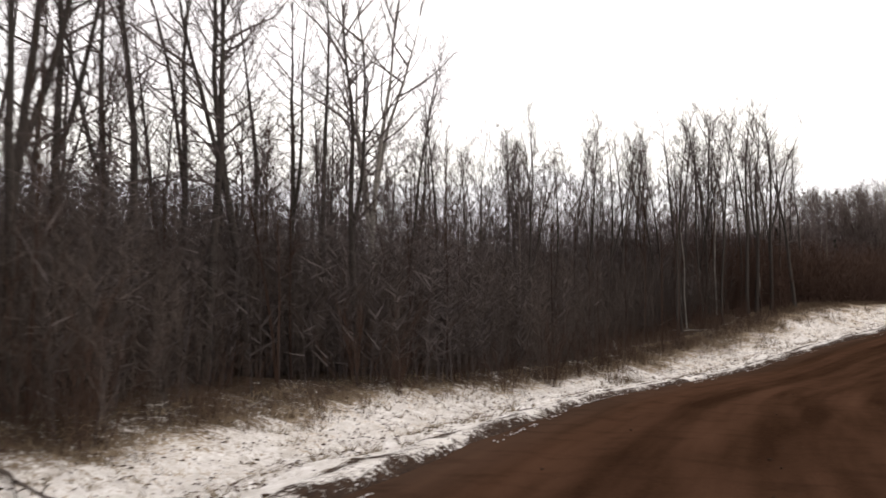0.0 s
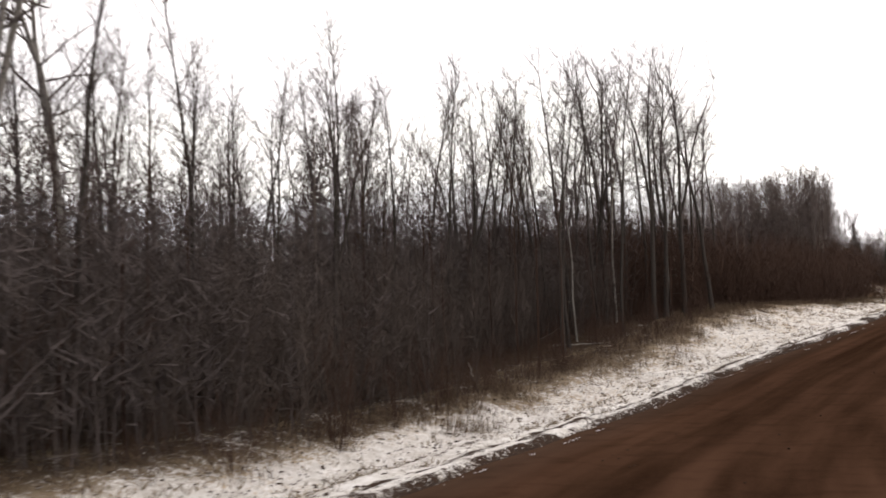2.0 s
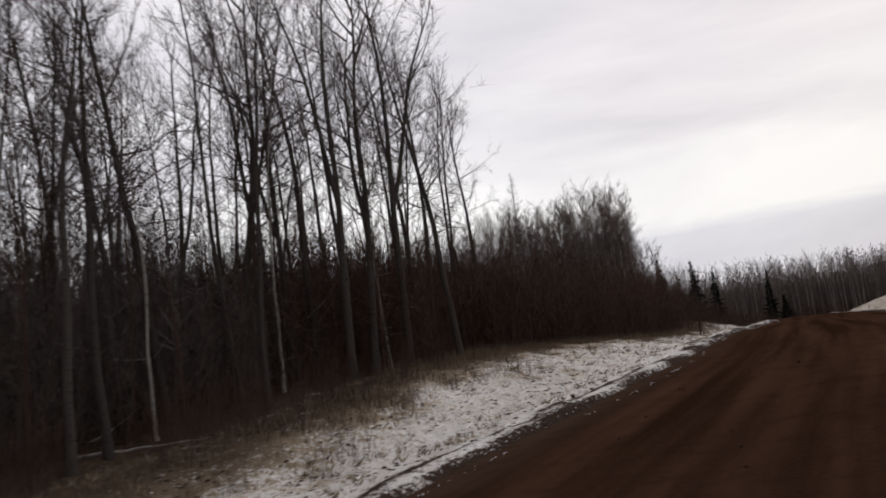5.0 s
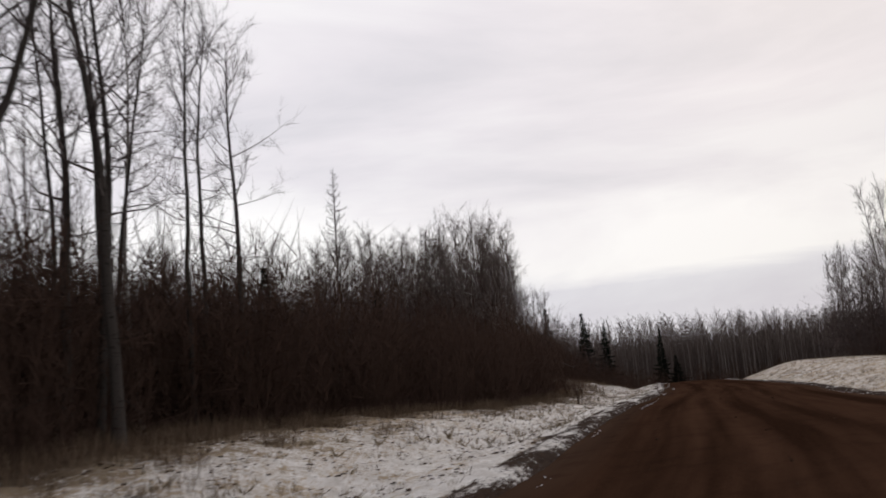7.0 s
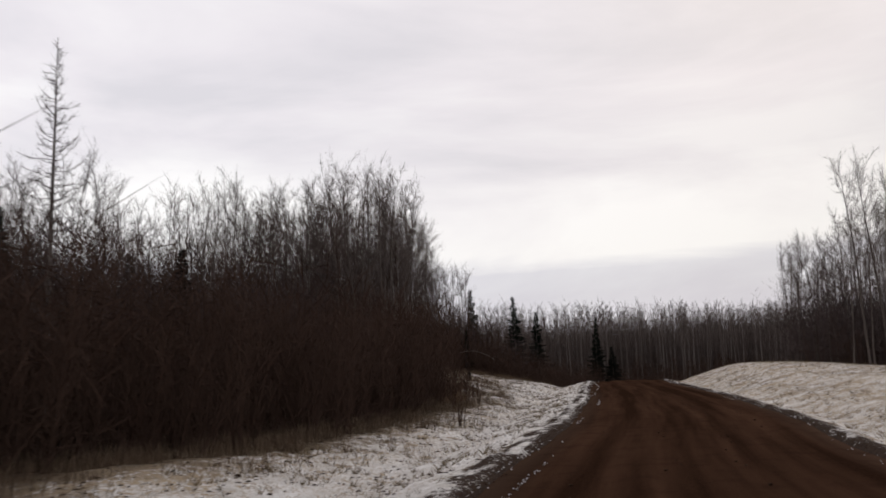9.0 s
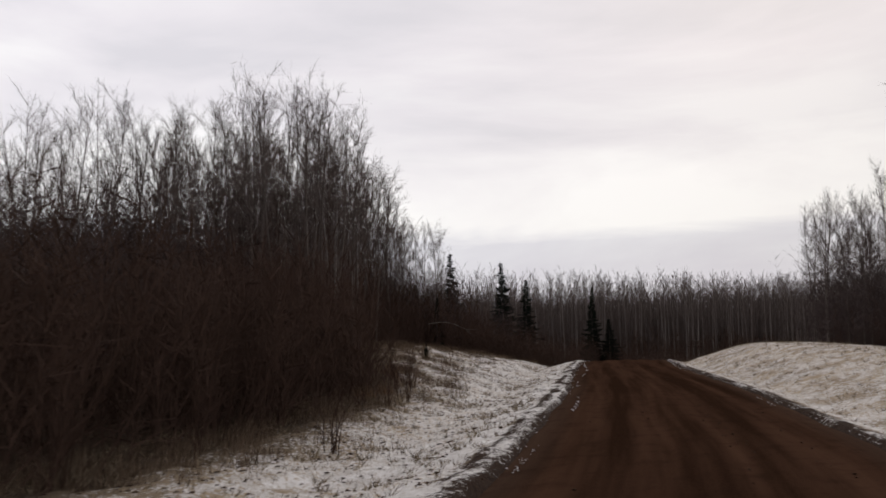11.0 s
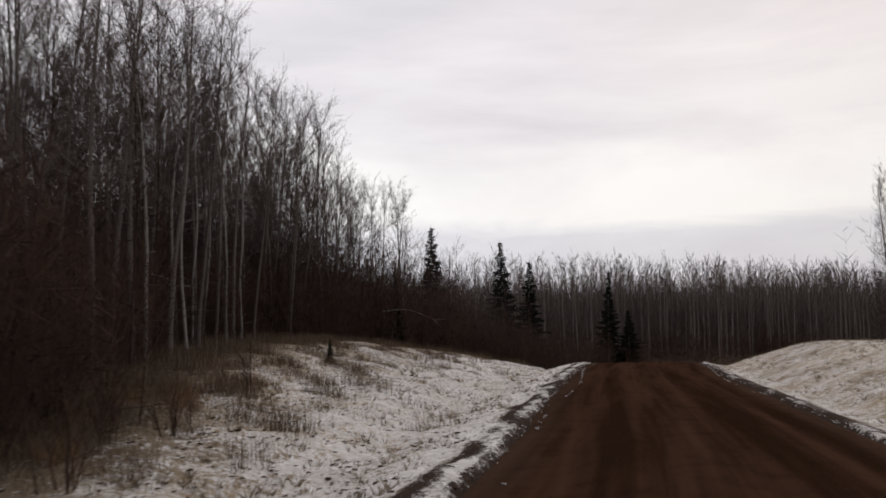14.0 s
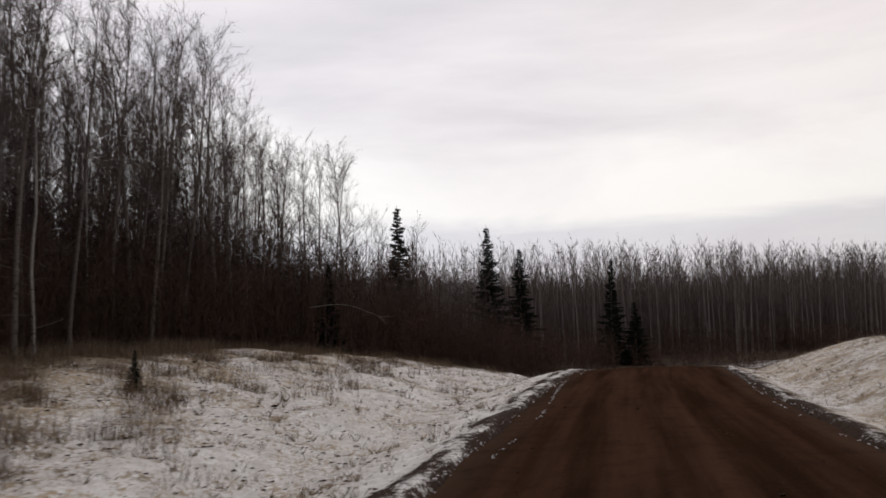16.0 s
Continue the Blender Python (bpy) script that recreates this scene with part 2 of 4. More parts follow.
ditch = curve([-400, -8, 4, 15, 25, 40, 60, 80, 100, 900], [0.95, 0.95, 0.7, 0.5, 0.45, 0.5, 0.45, 0.45, 0.5, 0.4], 4.0)
ditch_at = curve([-400, -5, 12, 25, 900], [4.3, 4.3, 3.2, 2.6, 2.6], 3.0)
rise = curve([-400, -30, -10, 7, 15, 24, 30, 45, 60, 68, 76, 84, 92, 100, 114, 900], [0.1, 0.1, 0.2, 0.0, 0.0, 0.4, 0.3, -0.1, 0.0, 0.5, 1.2, 1.5, 1.2, 0.8, 0.3, 0.3], 2.5)
bank = curve([-400, 20, 38, 50, 61, 72, 84, 93, 103, 116, 900], [0.1, 0.2, 0.45, 0.7, 1.0, 1.2, 1.3, 1.15, 0.8, 0.2, 0.2], 4.0)


def smooth(u):
    u = np.clip(u, 0, 1)
    return u * u * (3 - 2 * u)


def slant(y):
    return 1 / np.sqrt(1 + ((edge_left(y + 1) - edge_left(y - 1)) / 2) ** 2)


def across(x, y):
    """Metres from the road's edges: negative on the road, and whether the place lies on its left."""
    a, b = (edge_left(y) - x) * slant(y), (x - edge_left(y) - road_width(y)) * slant(y)
    return np.maximum(a, b), a > b


def terrain(x, y):
    x, y = np.asarray(x, float), np.asarray(y, float)
    d, left = across(x, y)
    c, h = clearing(y), road_height(y)
    dl = np.maximum(d, 0)
    w = ditch_at(y)
    zl = -ditch(y) * np.exp(-((dl - w) / (0.55 * w)) ** 2) * smooth(dl / 0.9) + rise(y) * smooth((dl - 3) / (c - 3)) - (rise(y) + 0.3) * smooth((dl - c - 8) / 40)
    zr = -0.25 * np.exp(-((dl - 1.3) / 0.8) ** 2) + bank(y) * smooth((dl - 1.2) / 5.5) - (bank(y) * 0.6) * smooth((dl - 9) / 8)
    off = np.where(left, zl, zr)
    far = np.minimum(off, 4.0)
    return h + np.where(d > 0, far, -0.35 * smooth(-d / 0.3))


def place(x, y):
    return float(terrain(x, y))


# ---- mesh helpers ----
def mesh_of(name, verts, tris, material, smooth_shade=False):
    me = bpy.data.meshes.new(name)
    verts, tris = np.asarray(verts, np.float32), np.asarray(tris, np.int32)
    me.vertices.add(len(verts))
    me.vertices.foreach_set("co", verts.ravel())
    me.loops.add(tris.size)
    me.loops.foreach_set("vertex_index", tris.ravel())
    me.polygons.add(len(tris))
    me.polygons.foreach_set("loop_start", np.arange(0, tris.size, 3, dtype=np.int32))
    me.polygons.foreach_set("use_smooth", np.full(len(tris), smooth_shade))
    me.update(calc_edges=True)
    me.materials.append(material)
    return me


class Wood:
    """Collects tapered tubes and needles as triangles."""

    def __init__(self):
        self.v, self.f, self.count = [], [], 0

    def tube(self, pts, radii, sides=5, cap=True):
        pts = np.asarray(pts, float)
        n = len(pts)
        tang = np.gradient(pts, axis=0)
        tang /= np.linalg.norm(tang, axis=1)[:, None] + 1e-9
        ref = np.array([1.0, 0, 0]) if abs(tang[0, 0]) < 0.8 else np.array([0, 1.0, 0])
        u = np.cross(tang, ref)
        u /= np.linalg.norm(u, axis=1)[:, None] + 1e-9
        w = np.cross(tang, u)
        a = np.arange(sides) * 2 * math.pi / sides
        ring = pts[:, None] + np.asarray(radii)[:, None, None] * (np.cos(a)[None, :, None] * u[:, None] + np.sin(a)[None, :, None] * w[:, None])
        self.v.append(ring.reshape(-1, 3))
        i, j = np.meshgrid(np.arange(n - 1), np.arange(sides), indexing="ij")
        p, q = self.count + i * sides + j, self.count + i * sides + (j + 1) % sides
        r, s = p + sides, q + sides
        self.f.append(np.stack([p, q, s], -1).reshape(-1, 3))
        self.f.append(np.stack([p, s, r], -1).reshape(-1, 3))
        self.count += n * sides
        if cap:
            self.v.append(pts[-1:] + tang[-1:] * radii[-1])
            k = self.count - sides + np.arange(sides)
            self.f.append(np.stack([k, np.roll(k, -1), np.full(sides, self.count)], -1))
            self.count += 1

    def twigs(self, base, tip, radius):
        """Finest twigs: slim folded spikes of two faces."""
        base, tip = np.asarray(base, float), np.asarray(tip, float)
        n = len(base)
        if not n:
            return
        d = tip - base
        d /= np.linalg.norm(d, axis=1)[:, None] + 1e-9
        u = np.cross(d, [0.77, -0.31, 0.55])
        u /= np.linalg.norm(u, axis=1)[:, None] + 1e-9
        w = np.cross(d, u)
        r = np.broadcast_to(np.asarray(radius, float).reshape(-1, 1), (n, 1))
        vs = np.stack([base + r * u, base + r * w * 0.9, base - r * u, tip], 1)
        k = self.count + 4 * np.arange(n)
        self.v.append(vs.reshape(-1, 3))
        for a, b in ((0, 1), (1, 2)):
            self.f.append(np.stack([k + a, k + b, k + 3], -1))
        self.count += 4 * n

    def slivers(self, base, tip, radius):
        """Hair-thin shoots of one face each, for the depth of the wood."""
        base, tip = np.asarray(base, float), np.asarray(tip, float)
        n = len(base)
        d = tip - base
        d /= np.linalg.norm(d, axis=1)[:, None] + 1e-9
        u = np.cross(d, np.random.default_rng(n).normal(0, 1, (n, 3)))
        u /= np.linalg.norm(u, axis=1)[:, None] + 1e-9
        k = self.count + 3 * np.arange(n)
        self.v.append(np.stack([base + radius * u, base - radius * u, tip], 1).reshape(-1, 3))
        self.f.append(np.stack([k, k + 1, k + 2], -1))
        self.count += 3 * n

    def arrays(self):
        return np.concatenate(self.v), np.concatenate(self.f)

    def mesh(self, name, material, shade=True):
        return mesh_of(name, *self.arrays(), material, shade)


def bend(rng, start, way, length, steps, wobble, lift=0.0):
    """A wandering line."""
    pts, p, d = [np.array(start, float)], np.array(start, float), np.array(way, float)
    for _ in range(steps):
        d = d + rng.normal(0, wobble, 3) + np.array([0, 0, lift])
        d /= np.linalg.norm(d)
        p = p + d * length / steps
        pts.append(p.copy())
    return np.array(pts)


def along(pts, u):
    s = u * (len(pts) - 1)
    i = min(int(s), len(pts) - 2)
    return pts[i] + (pts[i + 1] - pts[i]) * (s - i), pts[i + 1] - pts[i]


def bare_tree(seed, height=14.0, girth=0.13, limbs=26, low=0.42, spread=0.16, fork=False, subs=6, twigs=8, lean=0.012, steep=1.0, fine=0.0048, snags=5, bold=1.0, lift=0.07, wobble=0.22, crook=0.042):
    """A leafless aspen or birch: trunk and crown as two arrays. spread is the crown's radius over the height."""
    rng = np.random.default_rng(seed)
    trunk, crown = Wood(), Wood()
    way = np.array([rng.normal(0, lean), rng.normal(0, lean), 1.0])
    main = bend(rng, (0, 0, -0.25), way / np.linalg.norm(way), height + 0.25, 13, crook, 0.03)
    rad = girth * np.linspace(1, 0.0, 14) ** 0.85 + 0.008
    rad[0] *= 1.35
    trunk.tube(main, rad, 7)
    stems = [(main, low, limbs)]
    if fork:
        u = rng.uniform(0.35, 0.5)
        p, d = along(main, u)
        a = rng.uniform(0, 6.28)
        way = np.array([math.cos(a) * 0.35, math.sin(a) * 0.35, 1.0])
        other = bend(rng, p, way / np.linalg.norm(way), height * (1 - u) * 0.95, 8, 0.06, 0.05)
        trunk.tube(other, girth * 0.55 * np.linspace(1, 0, 9) ** 0.85 + 0.007, 6)
        stems.append((other, 0.15, limbs // 2))
    for _ in range(snags):
        p, _d = along(main, rng.uniform(0.08, low))
        a = rng.uniform(0, 6.28)
        snag = bend(rng, p, (math.cos(a), math.sin(a), rng.uniform(-0.25, 0.2)), rng.uniform(0.4, 1.6), 3, 0.16, 0.02)
        trunk.tube(snag, [0.010, 0.008, 0.005, 0.003], 3, False)
    tb, tt, sb, st = [], [], [], []
    for line, lo, count in stems:
        for i in range(count):
            u = lo + (0.985 - lo) * ((i + rng.random()) / count) ** 0.9
            p, d = along(line, u)
            a = rng.uniform(0, 6.28)
            v = (u - lo) / (1 - lo)
            out = (1.0 - 0.5 * v) / steep
            w = np.array([math.cos(a) * out, math.sin(a) * out, 0.30 + 0.75 * v * min(1.0, steep)]) + rng.normal(0, 0.12, 3)
            env = math.sin(math.pi * (v * 0.55 + 0.25))
            ln = height * spread * (0.25 + 0.95 * env) * rng.uniform(0.55, 1.35)
            limb = bend(rng, p, w / np.linalg.norm(w), ln, 4, wobble, lift)
            r0 = 0.007 + 0.0085 * bold * ln
            crown.tube(limb, r0 * np.array([1, 0.76, 0.54, 0.33, 0.12]), 3, False)
            for k in range(subs):
                q, dd = along(limb, 0.18 + 0.8 * (k + rng.random()) / subs)
                dd = dd / np.linalg.norm(dd) + rng.normal(0, 0.5, 3) + (0, 0, 0.15 * steep)
                ln2 = (0.25 + 0.30 * ln) * rng.uniform(0.5, 1.2)
                sub = bend(rng, q, dd / np.linalg.norm(dd), ln2, 2, 0.2, 0.1)
                sb.append(q)
                st.append(sub[-1])
                for _ in range(twigs):
                    b, d3 = along(sub, rng.uniform(0.1, 1.0))
                    d3 = d3 / np.linalg.norm(d3) + rng.normal(0, 0.5, 3) + (0, 0, 0.12 * steep)
                    tb.append(b)
                    tt.append(b + d3 / np.linalg.norm(d3) * rng.uniform(0.25, 0.7))
    crown.twigs(sb, st, 0.0075)
    crown.slivers(tb, tt, fine)
    return trunk, crown


def spruce(seed, height=11.0, width=2.1):
    """A dark narrow spruce with drooping sprays."""
    rng = np.random.default_rng(seed)
    trunk, crown = Wood(), Wood()
    line = bend(rng, (0, 0, -0.2), (0, 0, 1), height + 0.2, 8, 0.01, 0.02)
    trunk.tube(line, 0.13 * np.linspace(1, 0.05, 9), 7)
    tb, tt, rr = [], [], []
    rows = int(height * 4.6)
    for i in range(rows):
        u = 0.06 + 0.93 * i / rows
        p, _ = along(line, u)
        reach = width * (1 - u) ** 1.05 * rng.uniform(0.65, 1.2) + 0.06
        for k in range(rng.integers(5, 8)):
            a = rng.uniform(0, 6.28)
            ln = reach * rng.uniform(0.55, 1.1)
            br = bend(rng, p, (math.cos(a), math.sin(a), 0.15 - 0.35 * (1 - u)), ln, 3, 0.08, 0.05)
            crown.tube(br, [0.016, 0.012, 0.008, 0.004], 3, False)
            for _ in range(int(18 + 26 * ln)):
                b, d = along(br, rng.uniform(0.05, 1))
                d = d / (np.linalg.norm(d) + 1e-6) * 0.7 + rng.normal(0, 0.5, 3) + (0, 0, -0.25)
                tb.append(b)
                tt.append(b + d / np.linalg.norm(d) * rng.uniform(0.14, 0.36) * (1.1 - 0.6 * u))
                rr.append(rng.uniform(0.055, 0.095) * (1.1 - 0.6 * u))
    crown.twigs(tb, tt, np.array(rr))
    return trunk, crown


def larch(seed, height=10.5):
    """A bare tamarack: thin level branches that shorten upwards."""
    rng = np.random.default_rng(seed)
    trunk, crown = Wood(), Wood()
    line = bend(rng, (0, 0, -0.2), (0, 0, 1), height + 0.2, 10, 0.012, 0.02)
    trunk.tube(line, 0.10 * np.linspace(1, 0.06, 11), 7)
    tb, tt = [], []
    for i in range(175):
        u = 0.22 + 0.77 * (i / 175) ** 1.1
        p, _ = along(line, u)
        a = rng.uniform(0, 6.28)
        ln = min(1.35, 3.4 * (1 - u) ** 1.1 + 0.06) * rng.uniform(0.3, 1.15)
        br = bend(rng, p, (math.cos(a), math.sin(a), rng.uniform(-0.15, 0.25)), ln, 4, 0.16, 0.16)
        crown.tube(br, [0.013, 0.010, 0.008, 0.005, 0.003], 3, False)
        for _ in range(int(4 + 16 * ln)):
            b, d = along(br, rng.uniform(0.15, 1))
            d = d / np.linalg.norm(d) * 0.7 + rng.normal(0, 0.5, 3) + (0, 0, 0.2)
            tb.append(b)
            tt.append(b + d / np.linalg.norm(d) * rng.uniform(0.08, 0.30))
    crown.twigs(tb, tt, 0.0068)
    return trunk, crown


def bush(seed, height=4.0, stems=16, spread=0.5, twigs=26):
    """A leafless willow or alder bush."""
    rng = np.random.default_rng(seed)
    wood, tb, tt = Wood(), [], []
    for _ in range(stems):
        a, r = rng.uniform(0, 6.28), abs(rng.normal(0, spread))
        w = np.array([math.cos(a) * r * 0.7, math.sin(a) * r * 0.7, 1.0])
        ln = height * rng.uniform(0.55, 1.05)
        st = bend(rng, (math.cos(a) * r * 0.6, math.sin(a) * r * 0.6, -0.1), w / np.linalg.norm(w), ln, 4, 0.09, 0.02)
        wood.tube(st, np.array([0.015, 0.013, 0.010, 0.007, 0.003]) * rng.uniform(0.7, 1.2), 3, False)
        for _ in range(twigs):
            b, d = along(st, rng.uniform(0.12, 1.0) ** 0.8)
            d = d / np.linalg.norm(d) + rng.normal(0, 0.45, 3) + (0, 0, 0.15)
            tb.append(b)
            tt.append(b + d / np.linalg.norm(d) * rng.uniform(0.35, 1.1))
    wood.slivers(tb, tt, 0.0065)
    return wood.arrays()


def scatter(name, templates, spots, material, rng):
    """Joins many turned and scaled copies of the templates into one mesh object."""
    vs, fs, n = [], [], 0
    for x, y, z, s in spots:
        v, f = templates[rng.integers(len(templates))]
        a = rng.uniform(0, 6.28)
        c, sn = math.cos(a), math.sin(a)
        k = np.array(s if isinstance(s, tuple) else (s, s, s))
        v = v * k
        vs.append(np.stack([v[:, 0] * c - v[:, 1] * sn + x, v[:, 0] * sn + v[:, 1] * c + y, v[:, 2] + z], 1))
        fs.append(f + n)
        n += len(v)
    return new(name, mesh_of(name, np.concatenate(vs), np.concatenate(fs), material))


# ---- ground and road ----
def sheet(name, us, ys, point, material, masks=None, uvs=None):
    """A grid of quads; point(u, y) gives arrays of x, y, z."""
    u, y = np.meshgrid(us, ys)
    x, yy, z = point(u, y)
    verts = np.stack([x, yy, z], -1).reshape(-1, 3)
    n, m = len(ys), len(us)
    i, j = np.meshgrid(np.arange(n - 1), np.arange(m - 1), indexing="ij")
    a = i * m + j
    quads = np.stack([a, a + 1, a + m + 1, a + m], -1).reshape(-1, 4)
    tris = np.concatenate([quads[:, [0, 1, 2]], quads[:, [0, 2, 3]]])
    me = mesh_of(name, verts, tris, material, True)
    if masks is not None:
        for key, value in masks(x, yy).items():
            att = me.attributes.new(key, "FLOAT", "POINT")
            att.data.foreach_set("value", value.astype(np.float32).ravel())
    if uvs is not None:
        layer = me.uv_layers.new(name="uv")
        uu = np.stack([u, y], -1).reshape(-1, 2)[tris.ravel()]
        layer.data.foreach_set("uv", uu.astype(np.float32).ravel())
    return new(name, me)


def lumps(x, y, size, seed):
    """Smooth random heights from a few crossed waves, cheap over large arrays."""
    rng = np.random.default_rng(seed)
    total = np.zeros_like(x)
    for _ in range(9):
        a, f, p = rng.uniform(0, 6.28), rng.uniform(0.6, 1.7) * 6.28 / size, rng.uniform(0, 6.28)
        total += np.sin((x * math.cos(a) + y * math.sin(a)) * f + p + 1.5 * np.sin((x * math.sin(a) - y * math.cos(a)) * f * 0.6))
    return total / 9


def ground_point(u, y):
    # u counts metres from the left edge; the road's own width is squeezed between 0 and 1
    wr = road_width(y)
    k = 1 / slant(y)
    x = edge_left(y) + np.where(u < 0, u * k, np.where(u < 1, u * wr, wr + (u - 1) * k))
    d, left = across(x, y)
    z = terrain(x, y)
    rough = smooth(np.maximum(d, 0) / 0.8)
    near = np.clip(1.6 - np.abs(d) / 40, 0, 1)
    z = z + rough * near * np.where(left, 1.0, 0.3) * (0.13 * lumps(x, y, 2.6, 3) + 0.10 * lumps(x, y, 0.95, 4) + 0.14 * lumps(x, y, 7.0, 5))
    # a low windrow of graded dirt and snow along both edges
    z = z + 0.05 * np.exp(-((d - 0.25) / 0.28) ** 2) * (0.6 + 1.2 * lumps(x, y, 1.2, 6))
    return x, y, z


def cover(x, y):
    """How much snow, mud and leaf litter lie at a place."""
    d, left = across(x, y)
    c = clearing(y)
    s = np.where(left, 0.74 - 0.66 * smooth((d - c + np.where(y < 4, 1.2, 2.4)) / np.where(y < 4, 1.5, 2.6)), 0.50 - 0.45 * smooth((d - 11) / 5))
    s = s + 0.30 * lumps(x, y, 4.0, 7) + 0.30 * lumps(x, y, 1.3, 9)
    s = np.where(left & (y < 4), s + 0.10, s)
    s = np.where(left & (y > 60), s - 0.04 - 0.30 * smooth((d - 0.4 * c) / (0.45 * c)), s)
    s = np.where(left & (y > 20) & (y <= 60), s - 0.22 * smooth((d - 0.3 * c) / (0.5 * c)) - 0.16 * smooth((d - 4) / 2.5) * smooth((48 - y) / 4) * smooth((y - 22) / 4), s)
    line = d + 0.05 * lumps(x, y, 1.1, 15) + 0.08 * lumps(x * 0.2, y, 5.0, 16)
    s = s + (0.75 * lumps(d, y * 0.3, 0.9, 17) - 0.2) * smooth((0.75 - d) / 0.3) - (0.35 + 0.8 * lumps(x * 0.5, y, 2.2, 18)) * np.exp(-((line - 0.42) / 0.12) ** 2) + 0.2 * np.exp(-((d - 0.9) / 0.4) ** 2) - 0.4 * np.exp(-((line + 0.05) / 0.08) ** 2)
    mud = smooth((0.68 - line) / 0.2)
    litter = np.where(left, smooth((d - c + np.where(y > 22, 3.0, np.where(y > 4, 2.0, 1.0))) / np.where(y > 4, 2.8, 1.6)), smooth((d - 13) / 4.0))
    litter = np.maximum(litter, smooth((y - 98) / 5))
    deep = np.where(left, smooth((d - c - 1) / 4.0), smooth((d - 17) / 5.0))
    return {"snow": np.where(d < -0.2, -0.5, s - 0.6 * deep), "mud": np.clip(mud, 0, 1), "litter": litter}


ground_u = np.concatenate([-np.geomspace(16, 2500, 30)[::-1], -np.arange(0.55, 15.9, 0.3)[::-1], [-0.49, -0.43, -0.37, -0.31, -0.25, -0.19, -0.13, -0.07, -0.02, 0.05, 0.95, 1.02, 1.08, 1.14, 1.2], 1 + np.arange(0.25, 13.9, 0.35), 1 + np.geomspace(14, 2500, 30)])
ground_y = np.concatenate([[-400, -300, -200, -140, -110, -90, -75, -65, -58, -52], np.arange(-44, 104, 0.27), np.arange(104, 180, 2.0), np.geomspace(182, 880, 24)])
ground = tagged(sheet("ground", ground_u, ground_y, ground_point, ground_material(), cover),
                "thin patchy snow over dead grass and leaf litter beside the road", "ground", kind="structure")


def road_point(u, y):
    k = u / 7.4
    x = edge_left(y) + k * road_width(y) + 0.13 * lumps(u * 0.2, y, 7.0, 13) * (2 * k - 1) ** 8 * 2
    crown = 0.11 * (1 - (2 * k - 1) ** 2) - 0.06
    ruts = sum(-0.035 * np.exp(-((u - c - 0.12 * np.sin(y * 0.13 + c)) / 0.28) ** 2) for c in (1.5, 3.0, 4.5, 6.0))
    z = road_height(y) + crown + ruts + 0.010 * lumps(x * 1.6, y * 0.35, 1.2, 11) + 0.007 * lumps(x * 1.3, y * 0.5, 0.5, 12)
    z = z - 0.16 * np.exp(-(np.minimum(u, 7.4 - u) / 0.12) ** 2)
    return x, y, z


road_y = np.concatenate([np.arange(-120, -48, 1.5), np.arange(-48, 104, 0.45), np.arange(104, 150, 1.5)])
road = tagged(sheet("road", np.linspace(-0.15, 7.55, 45), road_y, road_point, road_material(), None, True),
              "damp brown mud and gravel road with shallow wheel tracks", "road", kind="structure")

# ---- trees ----
rng = np.random.default_rng(7)


def plant(name, label, trunk, crown, bark, twig, x, y, scale=1.0, turn=0.0, tilt=(0, 0), group="bare trees beside the road"):
    """One tree as a thing with a trunk and a crown; returns it for copying."""
    root = tagged(new(name), label, "tree", group)
    for part_name, wood, mat in (("trunk", trunk, bark), ("crown", crown, twig)):
        ob = new(part_name, wood.mesh(part_name, mat))
        ob.parent = root
    root.matrix_basis = spot(x, y, scale, turn, tilt)
    root.scale = (scale,) * 3
    return root


def spot(x, y, scale, turn, tilt=(0, 0)):
    return pose(x, y, place(x, y) - 0.05, tilt[0], tilt[1], turn)


ASPENS = [dict(seed=11, girth=0.12, limbs=26, low=0.40, spread=0.13), dict(seed=12, girth=0.14, fork=True, limbs=22, low=0.40, spread=0.15), dict(seed=13, girth=0.10, limbs=24, low=0.46, spread=0.12),
          dict(seed=14, girth=0.13, limbs=28, low=0.36, spread=0.16, bold=1.2), dict(seed=15, girth=0.11, low=0.48, limbs=24, spread=0.12), dict(seed=16, girth=0.085, limbs=22, low=0.5, spread=0.10),
          dict(seed=17, girth=0.14, fork=True, limbs=20, low=0.36, spread=0.19, bold=1.5)]
DENSE = [dict(seed=31, girth=0.10, limbs=34, low=0.36, spread=0.13, steep=1.35), dict(seed=32, girth=0.09, limbs=32, low=0.40, spread=0.12, steep=1.45),
         dict(seed=33, girth=0.11, limbs=36, low=0.34, spread=0.15, steep=1.3), dict(seed=34, girth=0.08, limbs=30, low=0.42, spread=0.11, steep=1.45)]
LABEL_ASPEN = "tall leafless aspen with grey bark and thin brown twigs"
LABEL_DENSE = "slender leafless poplar with dense upright grey twigs"
LABEL_BIRCH = "leafless birch with pale white bark scarred black"


def stock(options, bark, twig, name, label, group):
    """The first tree of each kind, parked until it is planted."""
    return [dict(wood=bare_tree(height=14.0, **o), bark=bark, twig=twig, name=name, label=label, group=group, first=None) for o in options]


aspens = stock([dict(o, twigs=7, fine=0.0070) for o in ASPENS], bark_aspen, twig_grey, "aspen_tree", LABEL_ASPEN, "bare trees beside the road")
birches = stock([dict(seed=21, girth=0.075, low=0.45, limbs=22, snags=14), dict(seed=22, girth=0.06, low=0.5, limbs=20), dict(seed=23, girth=0.15, snags=12, low=0.4, limbs=18, fork=True, spread=0.18, bold=1.35)], bark_birch, twig_grey, "birch_tree", LABEL_BIRCH, "pale birches at the wood's edge")
